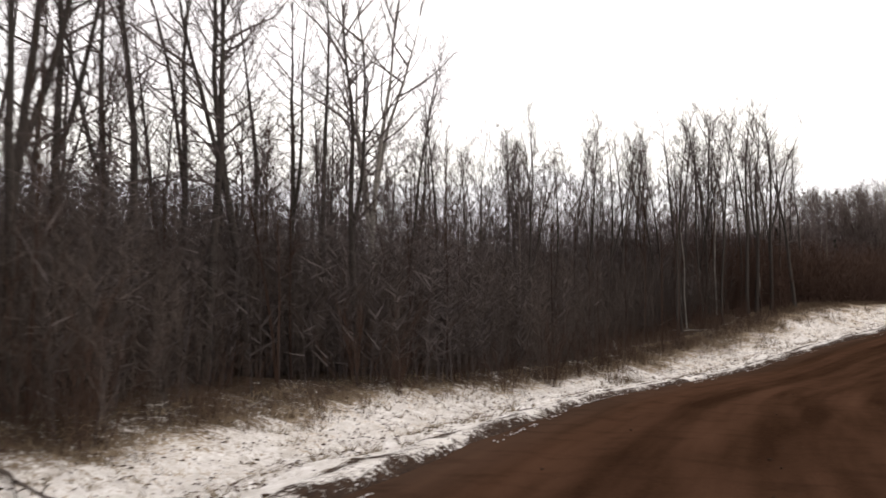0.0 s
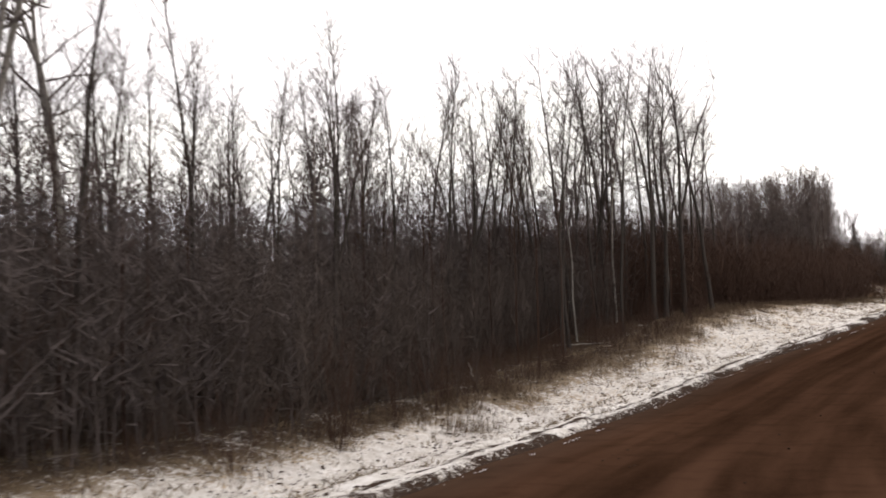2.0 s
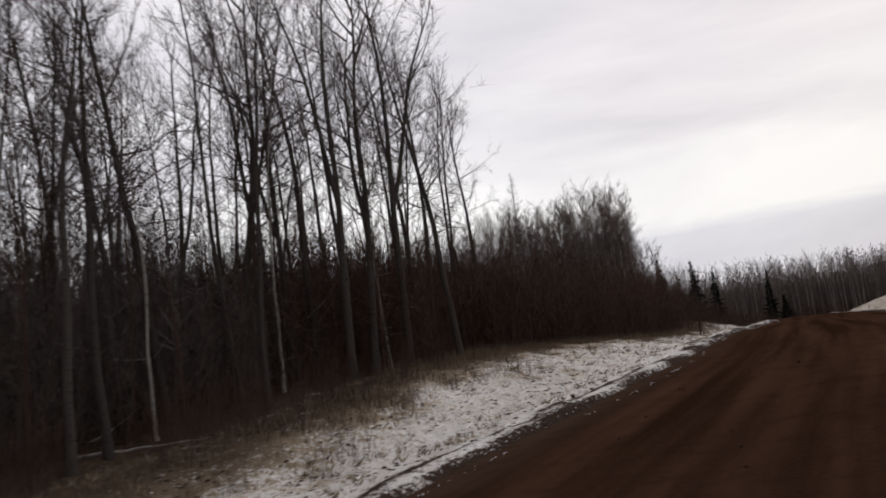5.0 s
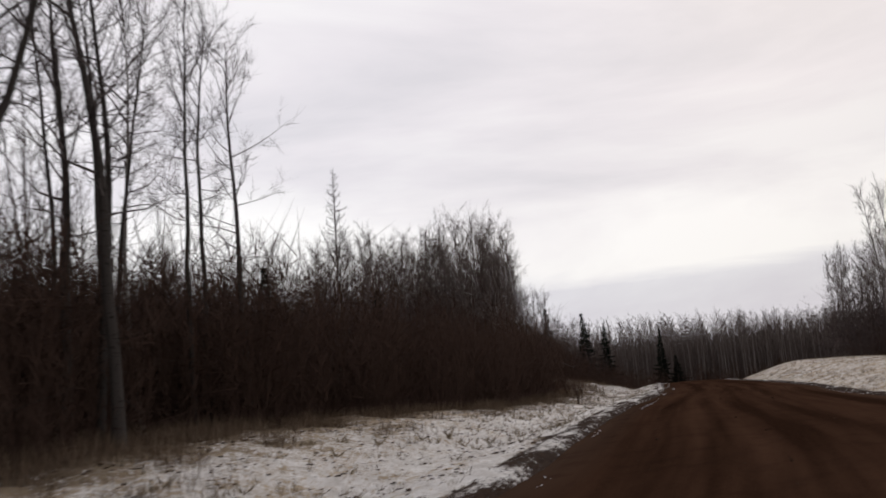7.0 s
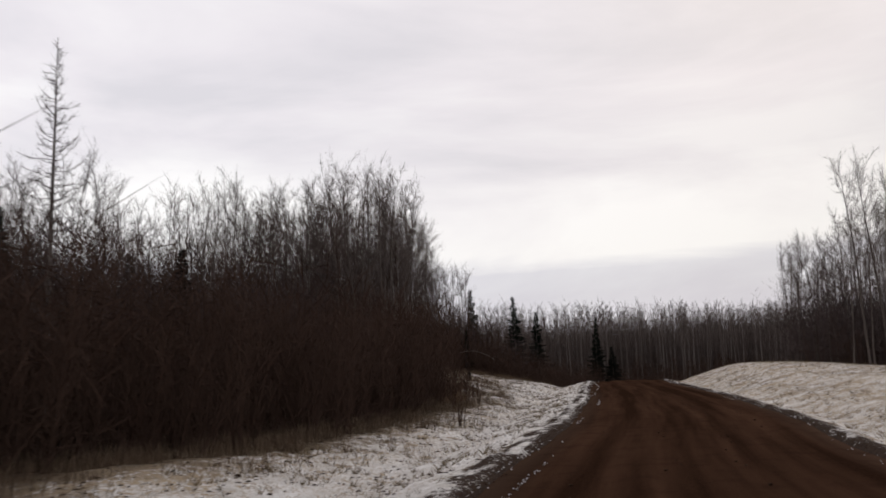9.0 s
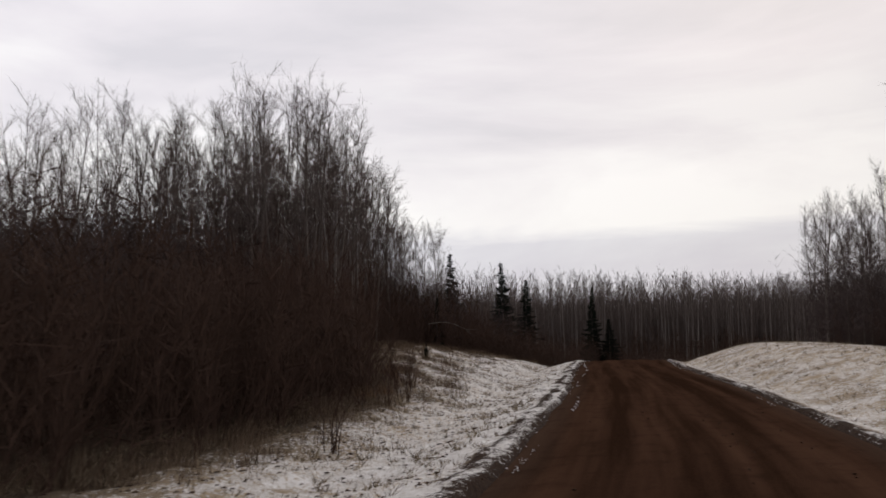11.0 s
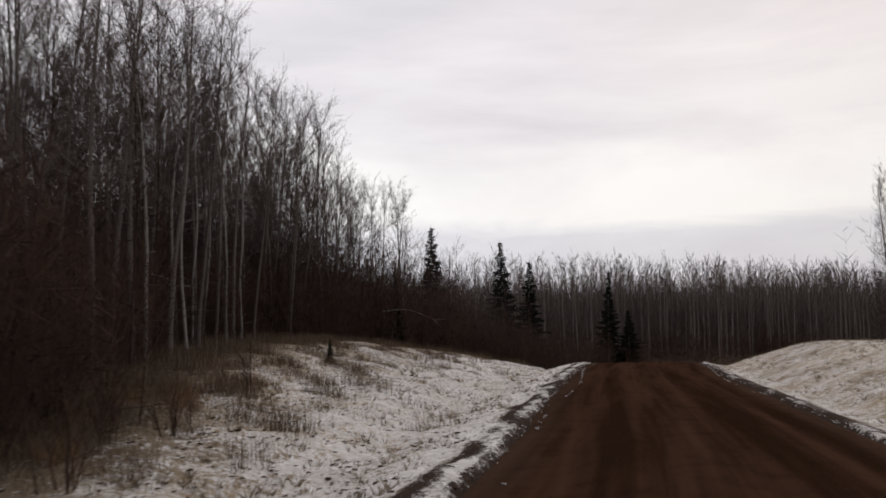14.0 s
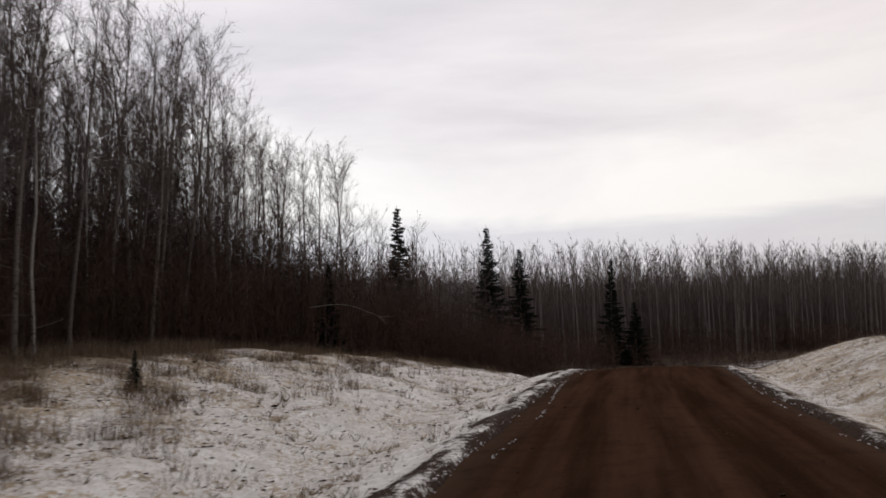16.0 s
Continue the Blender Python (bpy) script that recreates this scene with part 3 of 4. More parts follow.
poplars = stock([dict(o, subs=7, twigs=6, fine=0.0078, bold=0.5, lift=0.03, wobble=0.07, crook=0.022) for o in DENSE], bark_poplar, twig_poplar, "poplar_tree", LABEL_DENSE, "dense poplars beside the road")
planted = []


def grow(kind, x, y, top, turn=None, tilt=None):
    """Plants a tree whose tip stands at the height top."""
    z = place(x, y)
    s = (top - z) / 14.0
    turn = rng.uniform(0, 360) if turn is None else turn
    tilt = (rng.normal(0, 1.3), rng.normal(0, 1.3)) if tilt is None else tilt
    planted.append((x, y))
    if kind["first"] is None:
        kind["first"] = plant(kind["name"], kind["label"], *kind["wood"], kind["bark"], kind["twig"], x, y, s, turn, tilt, kind["group"])
        return kind["first"]
    ob = copy_thing(kind["first"], spot(x, y, s, turn, tilt))
    ob.scale = (s,) * 3
    return ob


def free(x, y, gap):
    return all((x - a) ** 2 + (y - b) ** 2 > gap * gap for a, b in planted)


def stand(kinds, count, y0, y1, back0, back1, top0, top1, gap=1.3, power=1.0, right=False):
    """Random trees between two depths behind the wood's edge."""
    made = tries = 0
    while made < count and tries < count * 40:
        tries += 1
        y = rng.uniform(y0, y1)
        b = back0 + (back1 - back0) * rng.random() ** power
        if right:
            x = edge_left(y) + road_width(y) + b / slant(y)
        else:
            x = edge_left(y) - (clearing(y) + b) / slant(y)
        if free(x, y, gap):
            grow(kinds[rng.integers(len(kinds))], float(x), float(y), rng.uniform(top0, top1) + road_height(y) * 0.5)
            made += 1


# trees that stand out
for x, y, top, k in ((-1.1, 25.9, 13.8, 3), (-2.8, 23.7, 14.4, 1), (-5.8, 23.5, 14.8, 0), (-6.9, 21.2, 14.0, 2), (-4.8, 23.9, 13.0, 4), (-8.3, 17.0, 12.8, 3), (-12.7, 19.8, 12.4, 0), (-13.8, 14.2, 12.5, 4), (-15.5, 16.9, 12.8, 2), (-18.1, 14.6, 12.0, 0),
                     (-23.8, 13.6, 11.6, 3), (-6.5, 23.3, 12.5, 1), (-7.7, 21.5, 13.6, 6), (-3.8, 22.6, 14.0, 6), (-4.4, 21.9, 14.2, 1), (-2.5, 27.0, 13.2, 3), (-2.1, 28.0, 13.0, 0),
                     (-20.4, -14.7, 15.5, 6), (-21.3, -19, 16, 3), (-22.6, -20.6, 15.5, 1), (-21.7, -23, 15.5, 6), (-21.2, -8.6, 15, 0), (-25, -12, 16, 1), (-22.6, -12.6, 14.6, 3), (-24.2, -8.6, 15, 0), (-20.2, -17.4, 15, 3), (-24.6, -16.4, 15.4, 1),
                     (-15.1, 2.4, 9.5, 1), (0.2, 34.9, 12.9, 0), (-1.0, 34.6, 12.8, 4), (-3.0, 32.6, 13.0, 5), (-3.5, 32.5, 14.2, 4), (-4.5, 32.2, 14.5, 5), (-6.5, 31.0, 14.8, 4)):
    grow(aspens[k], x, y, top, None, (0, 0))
for x, y, top, k in ((2.4, 45.2, 7.4, 0), (2.9, 46.8, 7.8, 1), (-19.3, -8.2, 14.0, 2), (-21.2, -2.4, 14.4, 2), (-8.1, 15.4, 8.6, 1), (-2.4, 33.0, 14.0, 0), (-3.4, 24.0, 11.0, 0), (-6.4, 21.0, 10.5, 0)):
    grow(birches[k], x, y, top, None, (0, 0))

for i, (x, y, top) in enumerate(((14.0, 71, 14.6), (12.6, 72.2, 14.7), (14.6, 73, 14.5), (13.4, 75, 14.6), (15.3, 75, 14.4), (15.9, 77, 14.2), (14.9, 78.2, 14.3), (16.2, 79, 13.9), (16.6, 81, 13.4), (17.2, 83.5, 13.2), (18.5, 88, 12.6))):
    grow(poplars[i % 4], x, y, top - 1.1, None, (0, 0))
for i, (x, y, top, lean) in enumerate(((14.9, 73.6, 12.3, 3), (15.2, 75.4, 12.5, 4), (15.6, 76.6, 12.0, 2), (15.4, 79.0, 12.4, 5), (16.5, 80.0, 11.5, 3), (16.9, 81.6, 11.8, 4))):
    grow(birches[i % 2], x, y, top, None, (0, lean))
stand(aspens, 40, -40, -3, 0.8, 20, 12.4, 15.2, 1.4)
stand(aspens, 36, -5, 31, 1.5, 22, 10.4, 12.6, 1.4)
stand(aspens[2:6], 34, -2, 28, 2, 18, 10.4, 12.4, 1.0)
stand(aspens[2:6], 14, 16, 33, 1.5, 9, 11.5, 13.2, 1.0)
stand(poplars, 44, 50, 72, 10, 24, 8.3, 9.3, 1.0)
stand(poplars, 84, 71, 94, 1.0, 14, 12.6, 13.7, 0.8, 1.3)
stand(birches[:2], 4, 76, 92, 1.0, 3.0, 12, 13.5, 0.8)
stand(poplars, 30, 88, 97, 1.5, 12, 11.4, 12.6, 0.8)
stand(poplars, 34, 95, 103, 3.0, 12, 10.2, 11.5, 0.85)
stand(poplars, 20, 65, 74, 9.5, 24, 12.4, 14.0, 1.0, 1.0, True)
stand(poplars, 44, 73, 112, 12.5, 26, 11.6, 13.2, 1.0, 1.3, True)

# ---- conifers ----
sp_trunk, sp_crown = spruce(41)
first = plant("spruce_tree", "dark green narrow spruce among bare trees", sp_trunk, sp_crown, bark_dark, needle_green, 53.1, 140.0, (8.6 - place(53.1, 140)) / 11, 20, (0, 0), "dark spruces")
for x, y, top in ((42.6, 135.6, 9.3), (40.0, 137.8, 11.8), (29.5, 119.1, 11.1), (4.5, 51.5, 6.4), (-0.7, 49.6, 7.6), (1.2, 60.0, 7.4), (24.5, 98.5, 5.2), (55.2, 139.0, 4.0)):
    s = (top - place(x, y)) / 11
    wide = 1.9 if top == 4.0 else 1.2
    copy_thing(first, spot(x, y, s, rng.uniform(0, 360))).scale = (s * wide, s * wide, s)
tamarack = plant("tamarack_tree", "bare tamarack with a narrow pointed crown", *larch(42), bark_dark, twig_grey, 2.8, 42.4, (10.3 - place(2.8, 42.4)) / 10.5, 0, (0, 0), "tamaracks")
copy_thing(tamarack, spot(-15.5, 1.5, 1, 120)).scale = (1.0, 1.0, 0.95)

# ---- woods behind, thicket and grass ----
def far_tree(seed, height=14.0, limbs=22, reach=1.35):
    """A slender bare tree, seen from far: a tapered trunk and upright branching spikes."""
    r = np.random.default_rng(seed)
    w = Wood()
    line = bend(r, (0, 0, -0.3), (0, 0, 1), height, 6, 0.03, 0.02)
    w.tube(line, 0.068 * np.linspace(1, 0.08, 7), 3)
    lb, lt, tb, tt = [], [], [], []
    for _ in range(limbs):
        u = r.uniform(0.35, 0.98)
        p, _d = along(line, u)
        a = r.uniform(0, 6.28)
        d = np.array([math.cos(a), math.sin(a), r.uniform(1.1, 2.6)])
        tip = p + d / np.linalg.norm(d) * reach * r.uniform(0.5, 1.2)
        lb.append(p)
        lt.append(tip)
        for _ in range(9):
            b = p + (tip - p) * r.uniform(0.2, 0.95)
            d2 = d / np.linalg.norm(d) + r.normal(0, 0.34, 3)
            tb.append(b)
            tt.append(b + d2 / np.linalg.norm(d2) * r.uniform(0.4, 0.9))
    w.twigs(lb, lt, 0.015)
    w.slivers(tb, tt, 0.0095)
    return w.arrays()


far_trees = [far_tree(51 + i) for i in range(5)]


def wood_spots(table):
    out = []
    for count, y0, y1, b0, b1, hi, vary in table:
        for _ in range(count):
            y = rng.uniform(y0, y1)
            x = float(edge_left(y) - (clearing(y) + rng.uniform(b0, b1)) / slant(y))
            out.append((x, y, place(x, y), hi / 14 * rng.uniform(1 - vary, 1.06)))
    return out


def distant_tree(seed, height=14.0):
    """A slim forest tree, trunk and crown: a long bare trunk under a narrow brush of upright twigs."""
    r = np.random.default_rng(seed)
    trunk, w = Wood(), Wood()
    line = bend(r, (0, 0, -0.3), (0, 0, 1), height, 4, 0.025, 0.02)
    trunk.tube(line, 0.09 * np.linspace(1, 0.05, 5), 3, False)
    lb, lt, tb, tt = [], [], [], []
    for i in range(22):
        u = 0.42 + 0.57 * (i + r.random()) / 22
        p, _d = along(line, u)
        a = r.uniform(0, 6.28)
        d = np.array([math.cos(a), math.sin(a), r.uniform(1.3, 2.8)])
        d /= np.linalg.norm(d)
        ln = r.uniform(0.8, 1.9) * (1.25 - 0.8 * u) / 0.65
        lb.append(p)
        lt.append(p + d * ln)
        for _ in range(8):
            b = p + d * ln * r.uniform(0.2, 0.95)
            d2 = d + r.normal(0, 0.3, 3)
            tb.append(b)
            tt.append(b + d2 / np.linalg.norm(d2) * r.uniform(0.35, 0.8))
    w.slivers(lb, lt, 0.013)
    w.slivers(tb, tt, 0.0145)
    return trunk.arrays(), w.arrays()


slim_trees = [distant_tree(171 + i) for i in range(6)]
spots = wood_spots(((140, -60, 34, 11, 42, 12.8, 0.3), (80, 36, 72, 13, 40, 12.0, 0.25), (130, 68, 106, 8, 34, 13.0, 0.2), (70, 104, 125, 14, 40, 13.2, 0.15)))
tagged(scatter("woods_behind", far_trees, spots, twig_poplar, rng), "leafless grey-brown woods behind the brush", "woods", kind="stuff")
spots = []
for _ in range(1400):
    u = rng.random()
    x, y = 20 + 165 * u, 143 + 22 * math.sin(u * 2.2) + 45 * rng.random() ** 1.2
    spots.append((x, y, place(x, y), rng.uniform(0.92, 1.03) + 0.16 * u))
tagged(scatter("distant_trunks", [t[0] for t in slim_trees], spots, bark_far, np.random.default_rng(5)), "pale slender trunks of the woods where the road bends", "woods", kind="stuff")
tagged(scatter("distant_woods", [t[1] for t in slim_trees], spots, twig_poplar, np.random.default_rng(5)), "leafless grey-brown treetops where the road bends", "woods", kind="stuff")
spots = wood_spots(((220, -45, 34, 0.6, 16, 10, 0.5), (60, 34, 70, 1.5, 14, 6.4, 0.35), (150, 70, 112, 0.6, 13, 9.5, 0.45)))
tagged(scatter("saplings", far_trees, spots, twig_brown, rng), "thin leafless saplings between the larger trees", "saplings", kind="stuff")


def brush_patch(seed, height=4.6, stems=21, twigs=21, width=1.5, fine=0.0098):
    """A patch of close, mostly upright leafless shoots."""
    r = np.random.default_rng(seed)
    w, sb, st, tb, tt = Wood(), [], [], [], []
    for _ in range(stems):
        b = np.array([*r.uniform(-width, width, 2), -0.15])
        ln = height * r.uniform(0.45, 0.97)
        d = np.array([*r.normal(0, 0.11, 2), 1.0])
        d /= np.linalg.norm(d)
        sb.append(b)
        st.append(b + d * ln)
        for _ in range(twigs):
            p = b + d * ln * r.uniform(0.08, 0.9)
            e2 = d + r.normal(0, 0.6, 3)
            tb.append(p)
            tt.append(p + e2 / np.linalg.norm(e2) * r.uniform(0.4, 1.2))
    w.twigs(sb, st, 0.009)
    w.slivers(tb, tt, fine)
    return w.arrays()


bushes = [bush(61 + i, 4.0, 12, 0.55, 20) for i in range(4)]
patches = [brush_patch(71 + i) for i in range(5)]
fine_patches = [brush_patch(76 + i, 4.6, 20, 36, 1.5, 0.0058) for i in range(5)]


def brush_spots(table):
    out = []
    for count, y0, y1, b0, b1, lo, hi in table:
        for _ in range(count):
            y = rng.uniform(y0, y1)
            b = b0 + (b1 - b0) * rng.random() ** 1.3
            if -23 < y < -16.5 and b < 2.6 and hi > 0.6:
                continue
            x = float(edge_left(y) - (clearing(y) + b) / slant(y))
            out.append((x, y, place(x, y), rng.uniform(lo, hi)))
    return out


spots = brush_spots(((40, -48, 5, -0.6, 6, 0.45, 1.0), (25, 5, 32, 3.0, 8, 0.5, 1.0), (130, 3, 26, -0.5, 3.6, 0.2, 0.42), (50, -46, 6, -0.9, 1.5, 0.2, 0.4), (60, 32, 72, -0.3, 6, 0.5, 1.3), (30, 70, 118, 0.8, 8, 0.5, 0.9)))
tagged(scatter("willow_brush", bushes, spots, twig_brown, rng), "dark brown leafless willow bushes at the wood's edge", "brush", kind="stuff")
spots = brush_spots(((160, -50, 7, 0.8, 13, 0.9, 1.65), (70, 6, 24, 3.4, 13, 0.9, 1.4)))
# same brush as the thicket, with the pale veil painted into its twigs
tagged(scatter("hazel_brush", fine_patches, spots, twig_veiled, rng), "dense leafless brush under the aspens, windscreen veil put into its colour", "brush", kind="stuff")
spots = brush_spots(((75, 23, 34, 1.0, 12, 0.9, 1.5), (220, 32, 70, 0.7, 13, 0.9, 1.5), (165, 70, 110, 1.6, 12, 0.7, 1.4), (60, 70, 100, 1.0, 4, 0.6, 1.15), (75, 86, 114, 1, 10, 1.0, 1.6), (70, 104, 132, 0, 16, 0.7, 1.2)))
for _ in range(75):
    y = rng.uniform(62, 116)
    x = float(edge_left(y) + road_width(y) + rng.uniform(13.5, 27) / slant(y))
    spots.append((x, y, place(x, y), rng.uniform(0.6, 1.3)))
for _ in range(120):
    u = rng.random()
    x, y = 22 + 160 * u, 138 + 22 * math.sin(u * 2.2) + rng.uniform(0, 12)
    spots.append((x, y, place(x, y), (1.8, 1.8, rng.uniform(0.7, 1.5))))
for _ in range(75):
    x, y = rng.uniform(50, 120), rng.uniform(124, 150)
    if float(across(x, y)[0]) > 2.5:
        spots.append((x, y, place(x, y), (1.8, 1.8, rng.uniform(0.4, 0.8))))
for _ in range(30):
    y = rng.uniform(-70, 125)
    x = float(edge_left(y) - (clearing(y) + rng.uniform(18, 44)) / slant(y))
    spots.append((x, y, place(x, y), (2.0, 2.0, rng.uniform(1.0, 1.5))))
tagged(scatter("thicket", patches, spots, twig_brown, rng), "dense dark brown leafless saplings under the trees", "brush", kind="stuff")


def haze_patch(seed, height=5.0, shoots=20, twigs=18, width=1.7, stem=0.011, fine=0.0138, steep=0.1):
    """Slim shoots of a young stand, thinning out upwards."""
    r = np.random.default_rng(seed)
    w, sb, st, tb, tt, wide = Wood(), [], [], [], [], []
    for _ in range(shoots):
        b = np.array([*r.uniform(-width, width, 2), -0.1])
        d = np.array([*r.normal(0, 0.06, 2), 1.0])
        ln = height * r.uniform(0.6, 1.08)
        sb.append(b)
        st.append(b + d * ln)
        for _ in range(twigs):
            u = r.uniform(0.12, 0.92)
            p = b + d * ln * u
            a = r.uniform(0, 6.28)
            tb.append(p)
            wide.append(fine * (1.35 - 0.75 * u))
            tt.append(p + np.array([math.cos(a), math.sin(a), r.uniform(steep, steep + 1.3)]) * r.uniform(0.25, 0.55))
    w.twigs(sb, st, stem)
    w.slivers(tb, tt, np.array(wide)[:, None])
    return w.arrays()


def young(table):
    out = []
    for count, y0, y1, b0, b1, lo, hi in table:
        for _ in range(count):
            y = rng.uniform(y0, y1)
            x = float(edge_left(y) - (clearing(y) + rng.uniform(b0, b1)) / slant(y))
            out.append((x, y, place(x, y), (1.8, 1.8, rng.uniform(lo, hi))))
    return out


hazes = [haze_patch(131 + i) for i in range(5)]
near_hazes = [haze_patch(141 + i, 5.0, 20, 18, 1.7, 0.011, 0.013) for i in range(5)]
far_hazes = [haze_patch(151 + i, 5.0, 15, 18, 1.7, 0.026, 0.0165, 1.0) for i in range(5)]
spots = []
far_spots = []
for _ in range(640):
    u = rng.random()
    x, y = 20 + 165 * u, 148 + 22 * math.sin(u * 2.2) + rng.uniform(0, 24)
    far_spots.append((x, y, place(x, y), (2.2, 2.2, rng.uniform(1.55, 2.25) + 0.40 * u)))
spots += young(((230, 33, 70, 7, 24, 1.25, 1.5), (85, 33, 70, 12, 28, 1.5, 1.8), (270, 70, 106, 4, 26, 1.35, 2.2), (150, 96, 120, 5, 30, 1.5, 2.1)))
for _ in range(100):
    y = rng.uniform(66, 114)
    x = float(edge_left(y) + road_width(y) + rng.uniform(13, 30) / slant(y))
    spots.append((x, y, place(x, y), (1.8, 1.8, rng.uniform(1.4, 2.2))))
ridge_spots = []
for _ in range(430):
    u = rng.random()
    x, y = 5 + 200 * u, 182 + 24 * math.sin(u * 2.2) + rng.uniform(0, 16)
    ridge_spots.append((x, y, place(x, y), (3.2, 3.2, rng.uniform(2.3, 2.9) + 0.5 * u)))
ridge = [haze_patch(161 + i, 5.0, 18, 20, 1.7, 0.03, 0.03, 0.8) for i in range(4)]
tagged(scatter("ridge_woods", ridge, ridge_spots, twig_poplar, rng), "close grey-brown woods on the rise behind", "woods", kind="stuff")
tagged(scatter("young_growth", hazes, spots, twig_red, rng), "grey-brown haze of slim leafless young trees deep in the wood", "saplings", kind="stuff")
tagged(scatter("distant_growth", far_hazes, far_spots, twig_poplar, rng), "grey-brown young growth in the distant wood", "saplings", kind="stuff")
# young growth in a paler grey that stands in for the windscreen's veil
tagged(scatter("young_aspens", near_hazes, young(((400, -60, 28, 7, 34, 1.2, 2.2), (35, -14, 2, 2.5, 9, 1.1, 1.6), (70, -44, -8, 3, 14, 1.3, 1.8), (55, 10, 34, 6, 16, 1.3, 1.75), (80, -46, 10, 9, 30, 1.8, 2.3))), twig_grey, rng), "slim young trees behind the brush, windscreen veil put into their grey", "saplings", kind="stuff")


def tuft(seed, blades=8, height=0.2, flat=0.9, base_width=0.05):
    r = np.random.default_rng(seed)
    w = Wood()
    a, lean = r.uniform(0, 6.28, blades), r.uniform(0.1, flat, blades)
    b = base_width * np.sqrt(r.random(blades)) if base_width > 0.1 else base_width
    base = np.stack([np.cos(a * 3) * b, np.sin(a * 3) * b, np.full(blades, -0.05)], 1)
    ln = height * r.uniform(0.5, 1.1, blades)
    tip = base + np.stack([np.cos(a) * lean * ln, np.sin(a) * lean * ln, ln], 1)
    w.slivers(base, tip, 0.008 if height < 0.4 else 0.0055)
    return w.arrays()


tufts = [tuft(81 + i) for i in range(4)] + [tuft(91, 12, 0.26, 1.5), tuft(92, 14, 0.14, 1.8)]
spots = []
for count, y0, y1 in ((5000, -45, 30), (8000, 30, 104)):
    for _ in range(count):
        y = rng.uniform(y0, y1)
        u = rng.random()
        x = float(edge_left(y) - (0.6 + (clearing(y) + 0.8) * (1 - u ** 1.6)) / slant(y))
        spots.append((x, y, place(x, y), rng.uniform(0.4, 1.15)))
for _ in range(6000):
    y = rng.uniform(30, 108)
    x = float(edge_left(y) + road_width(y) + rng.uniform(0.7, 14) / slant(y))
    spots.append((x, y, place(x, y), rng.uniform(0.4, 0.9)))
tagged(scatter("dry_grass", tufts, spots, dry_grass, rng), "dry tan grass poking through thin snow", "grass", kind="stuff")


weeds = [tuft(101 + i, 18, 0.6, 0.4, 0.32) for i in range(4)]
spots = []
for count, y0, y1, u0 in ((5200, 60, 102, 0.1), (2600, 20, 60, 0.4), (1300, 0, 20, 0.6), (700, -45, 0, 0.8), (1100, 22, 42, 0.72), (2600, 68, 94, 0.4)):
    for _ in range(count):
        y = rng.uniform(y0, y1)
        x = float(edge_left(y) - clearing(y) * (u0 + (1.12 - u0) * rng.random() ** 0.6) / slant(y))
        patchy = lumps(np.array([x]), np.array([y]), 3.4, 23)[0] + 0.7 * (float(across(x, y)[0]) / float(clearing(y)) - 0.72)
        if patchy > rng.uniform(-0.15, 0.25):
            spots.append((x, y, place(x, y), rng.uniform(0.35, 1.0)))
tagged(scatter("tall_weeds", weeds, spots, weed_stalk, rng), "brown dead weed stalks before the wood", "weeds", kind="stuff")


# ---- single clumps and shrubs at the edge of the clearing ----
rust_grass = dead_grass_material("rust_grass", (0.06, 0.032, 0.017), (0.16, 0.088, 0.045), (0.28, 0.175, 0.10))
for i, (x, y, size) in enumerate(((16.4, 60.6, 0.9), (16.1, 66.4, 1.0), (17.3, 66.0, 1.1), (17.1, 67.4, 0.8), (15.9, 63.6, 0.9), (15.6, 59.2, 1.0), (18.4, 70.4, 0.7))):
    clump = new("grass_clump", mesh_of("grass_clump", *tuft(301 + i, 130, 0.6, 0.9, 0.34), rust_grass))
    tagged(clump, "rust-brown clump of dead grass before the brush", "grass clump", "rusty grass clumps")
    clump.matrix_basis = pose(x, y, place(x, y), 0, 0, 50 * i)
    clump.scale = (size,) * 3
for i, (x, y, height) in enumerate(((16.9, 61.6, 1.3), (16.5, 62.8, 1.0), (17.6, 63.2, 0.9), (17.0, 59.2, 1.2), (16.2, 57.4, 1.5), (18.3, 68.6, 0.9), (14.2, 49.5, 1.2), (-12.6, 4.6, 1.0))):
    shrub = new("bare_shrub", mesh_of("bare_shrub", *bush(321 + i, height, 7, 0.22, 9), twig_brown))
    tagged(shrub, "low bare brown shrub standing in the snow", "shrub", "bare shrubs")
    shrub.matrix_basis = pose(x, y, place(x, y), 0, 0, 40 * i)
seedling = copy_thing(first, spot(20.4, 77.7, 1, 30))
seedling.scale = (0.13, 0.13, 0.085)
tagged(seedling, "small dark spruce seedling standing in the snow", "tree", "spruce seedling")
seedling.name = "spruce_seedling"

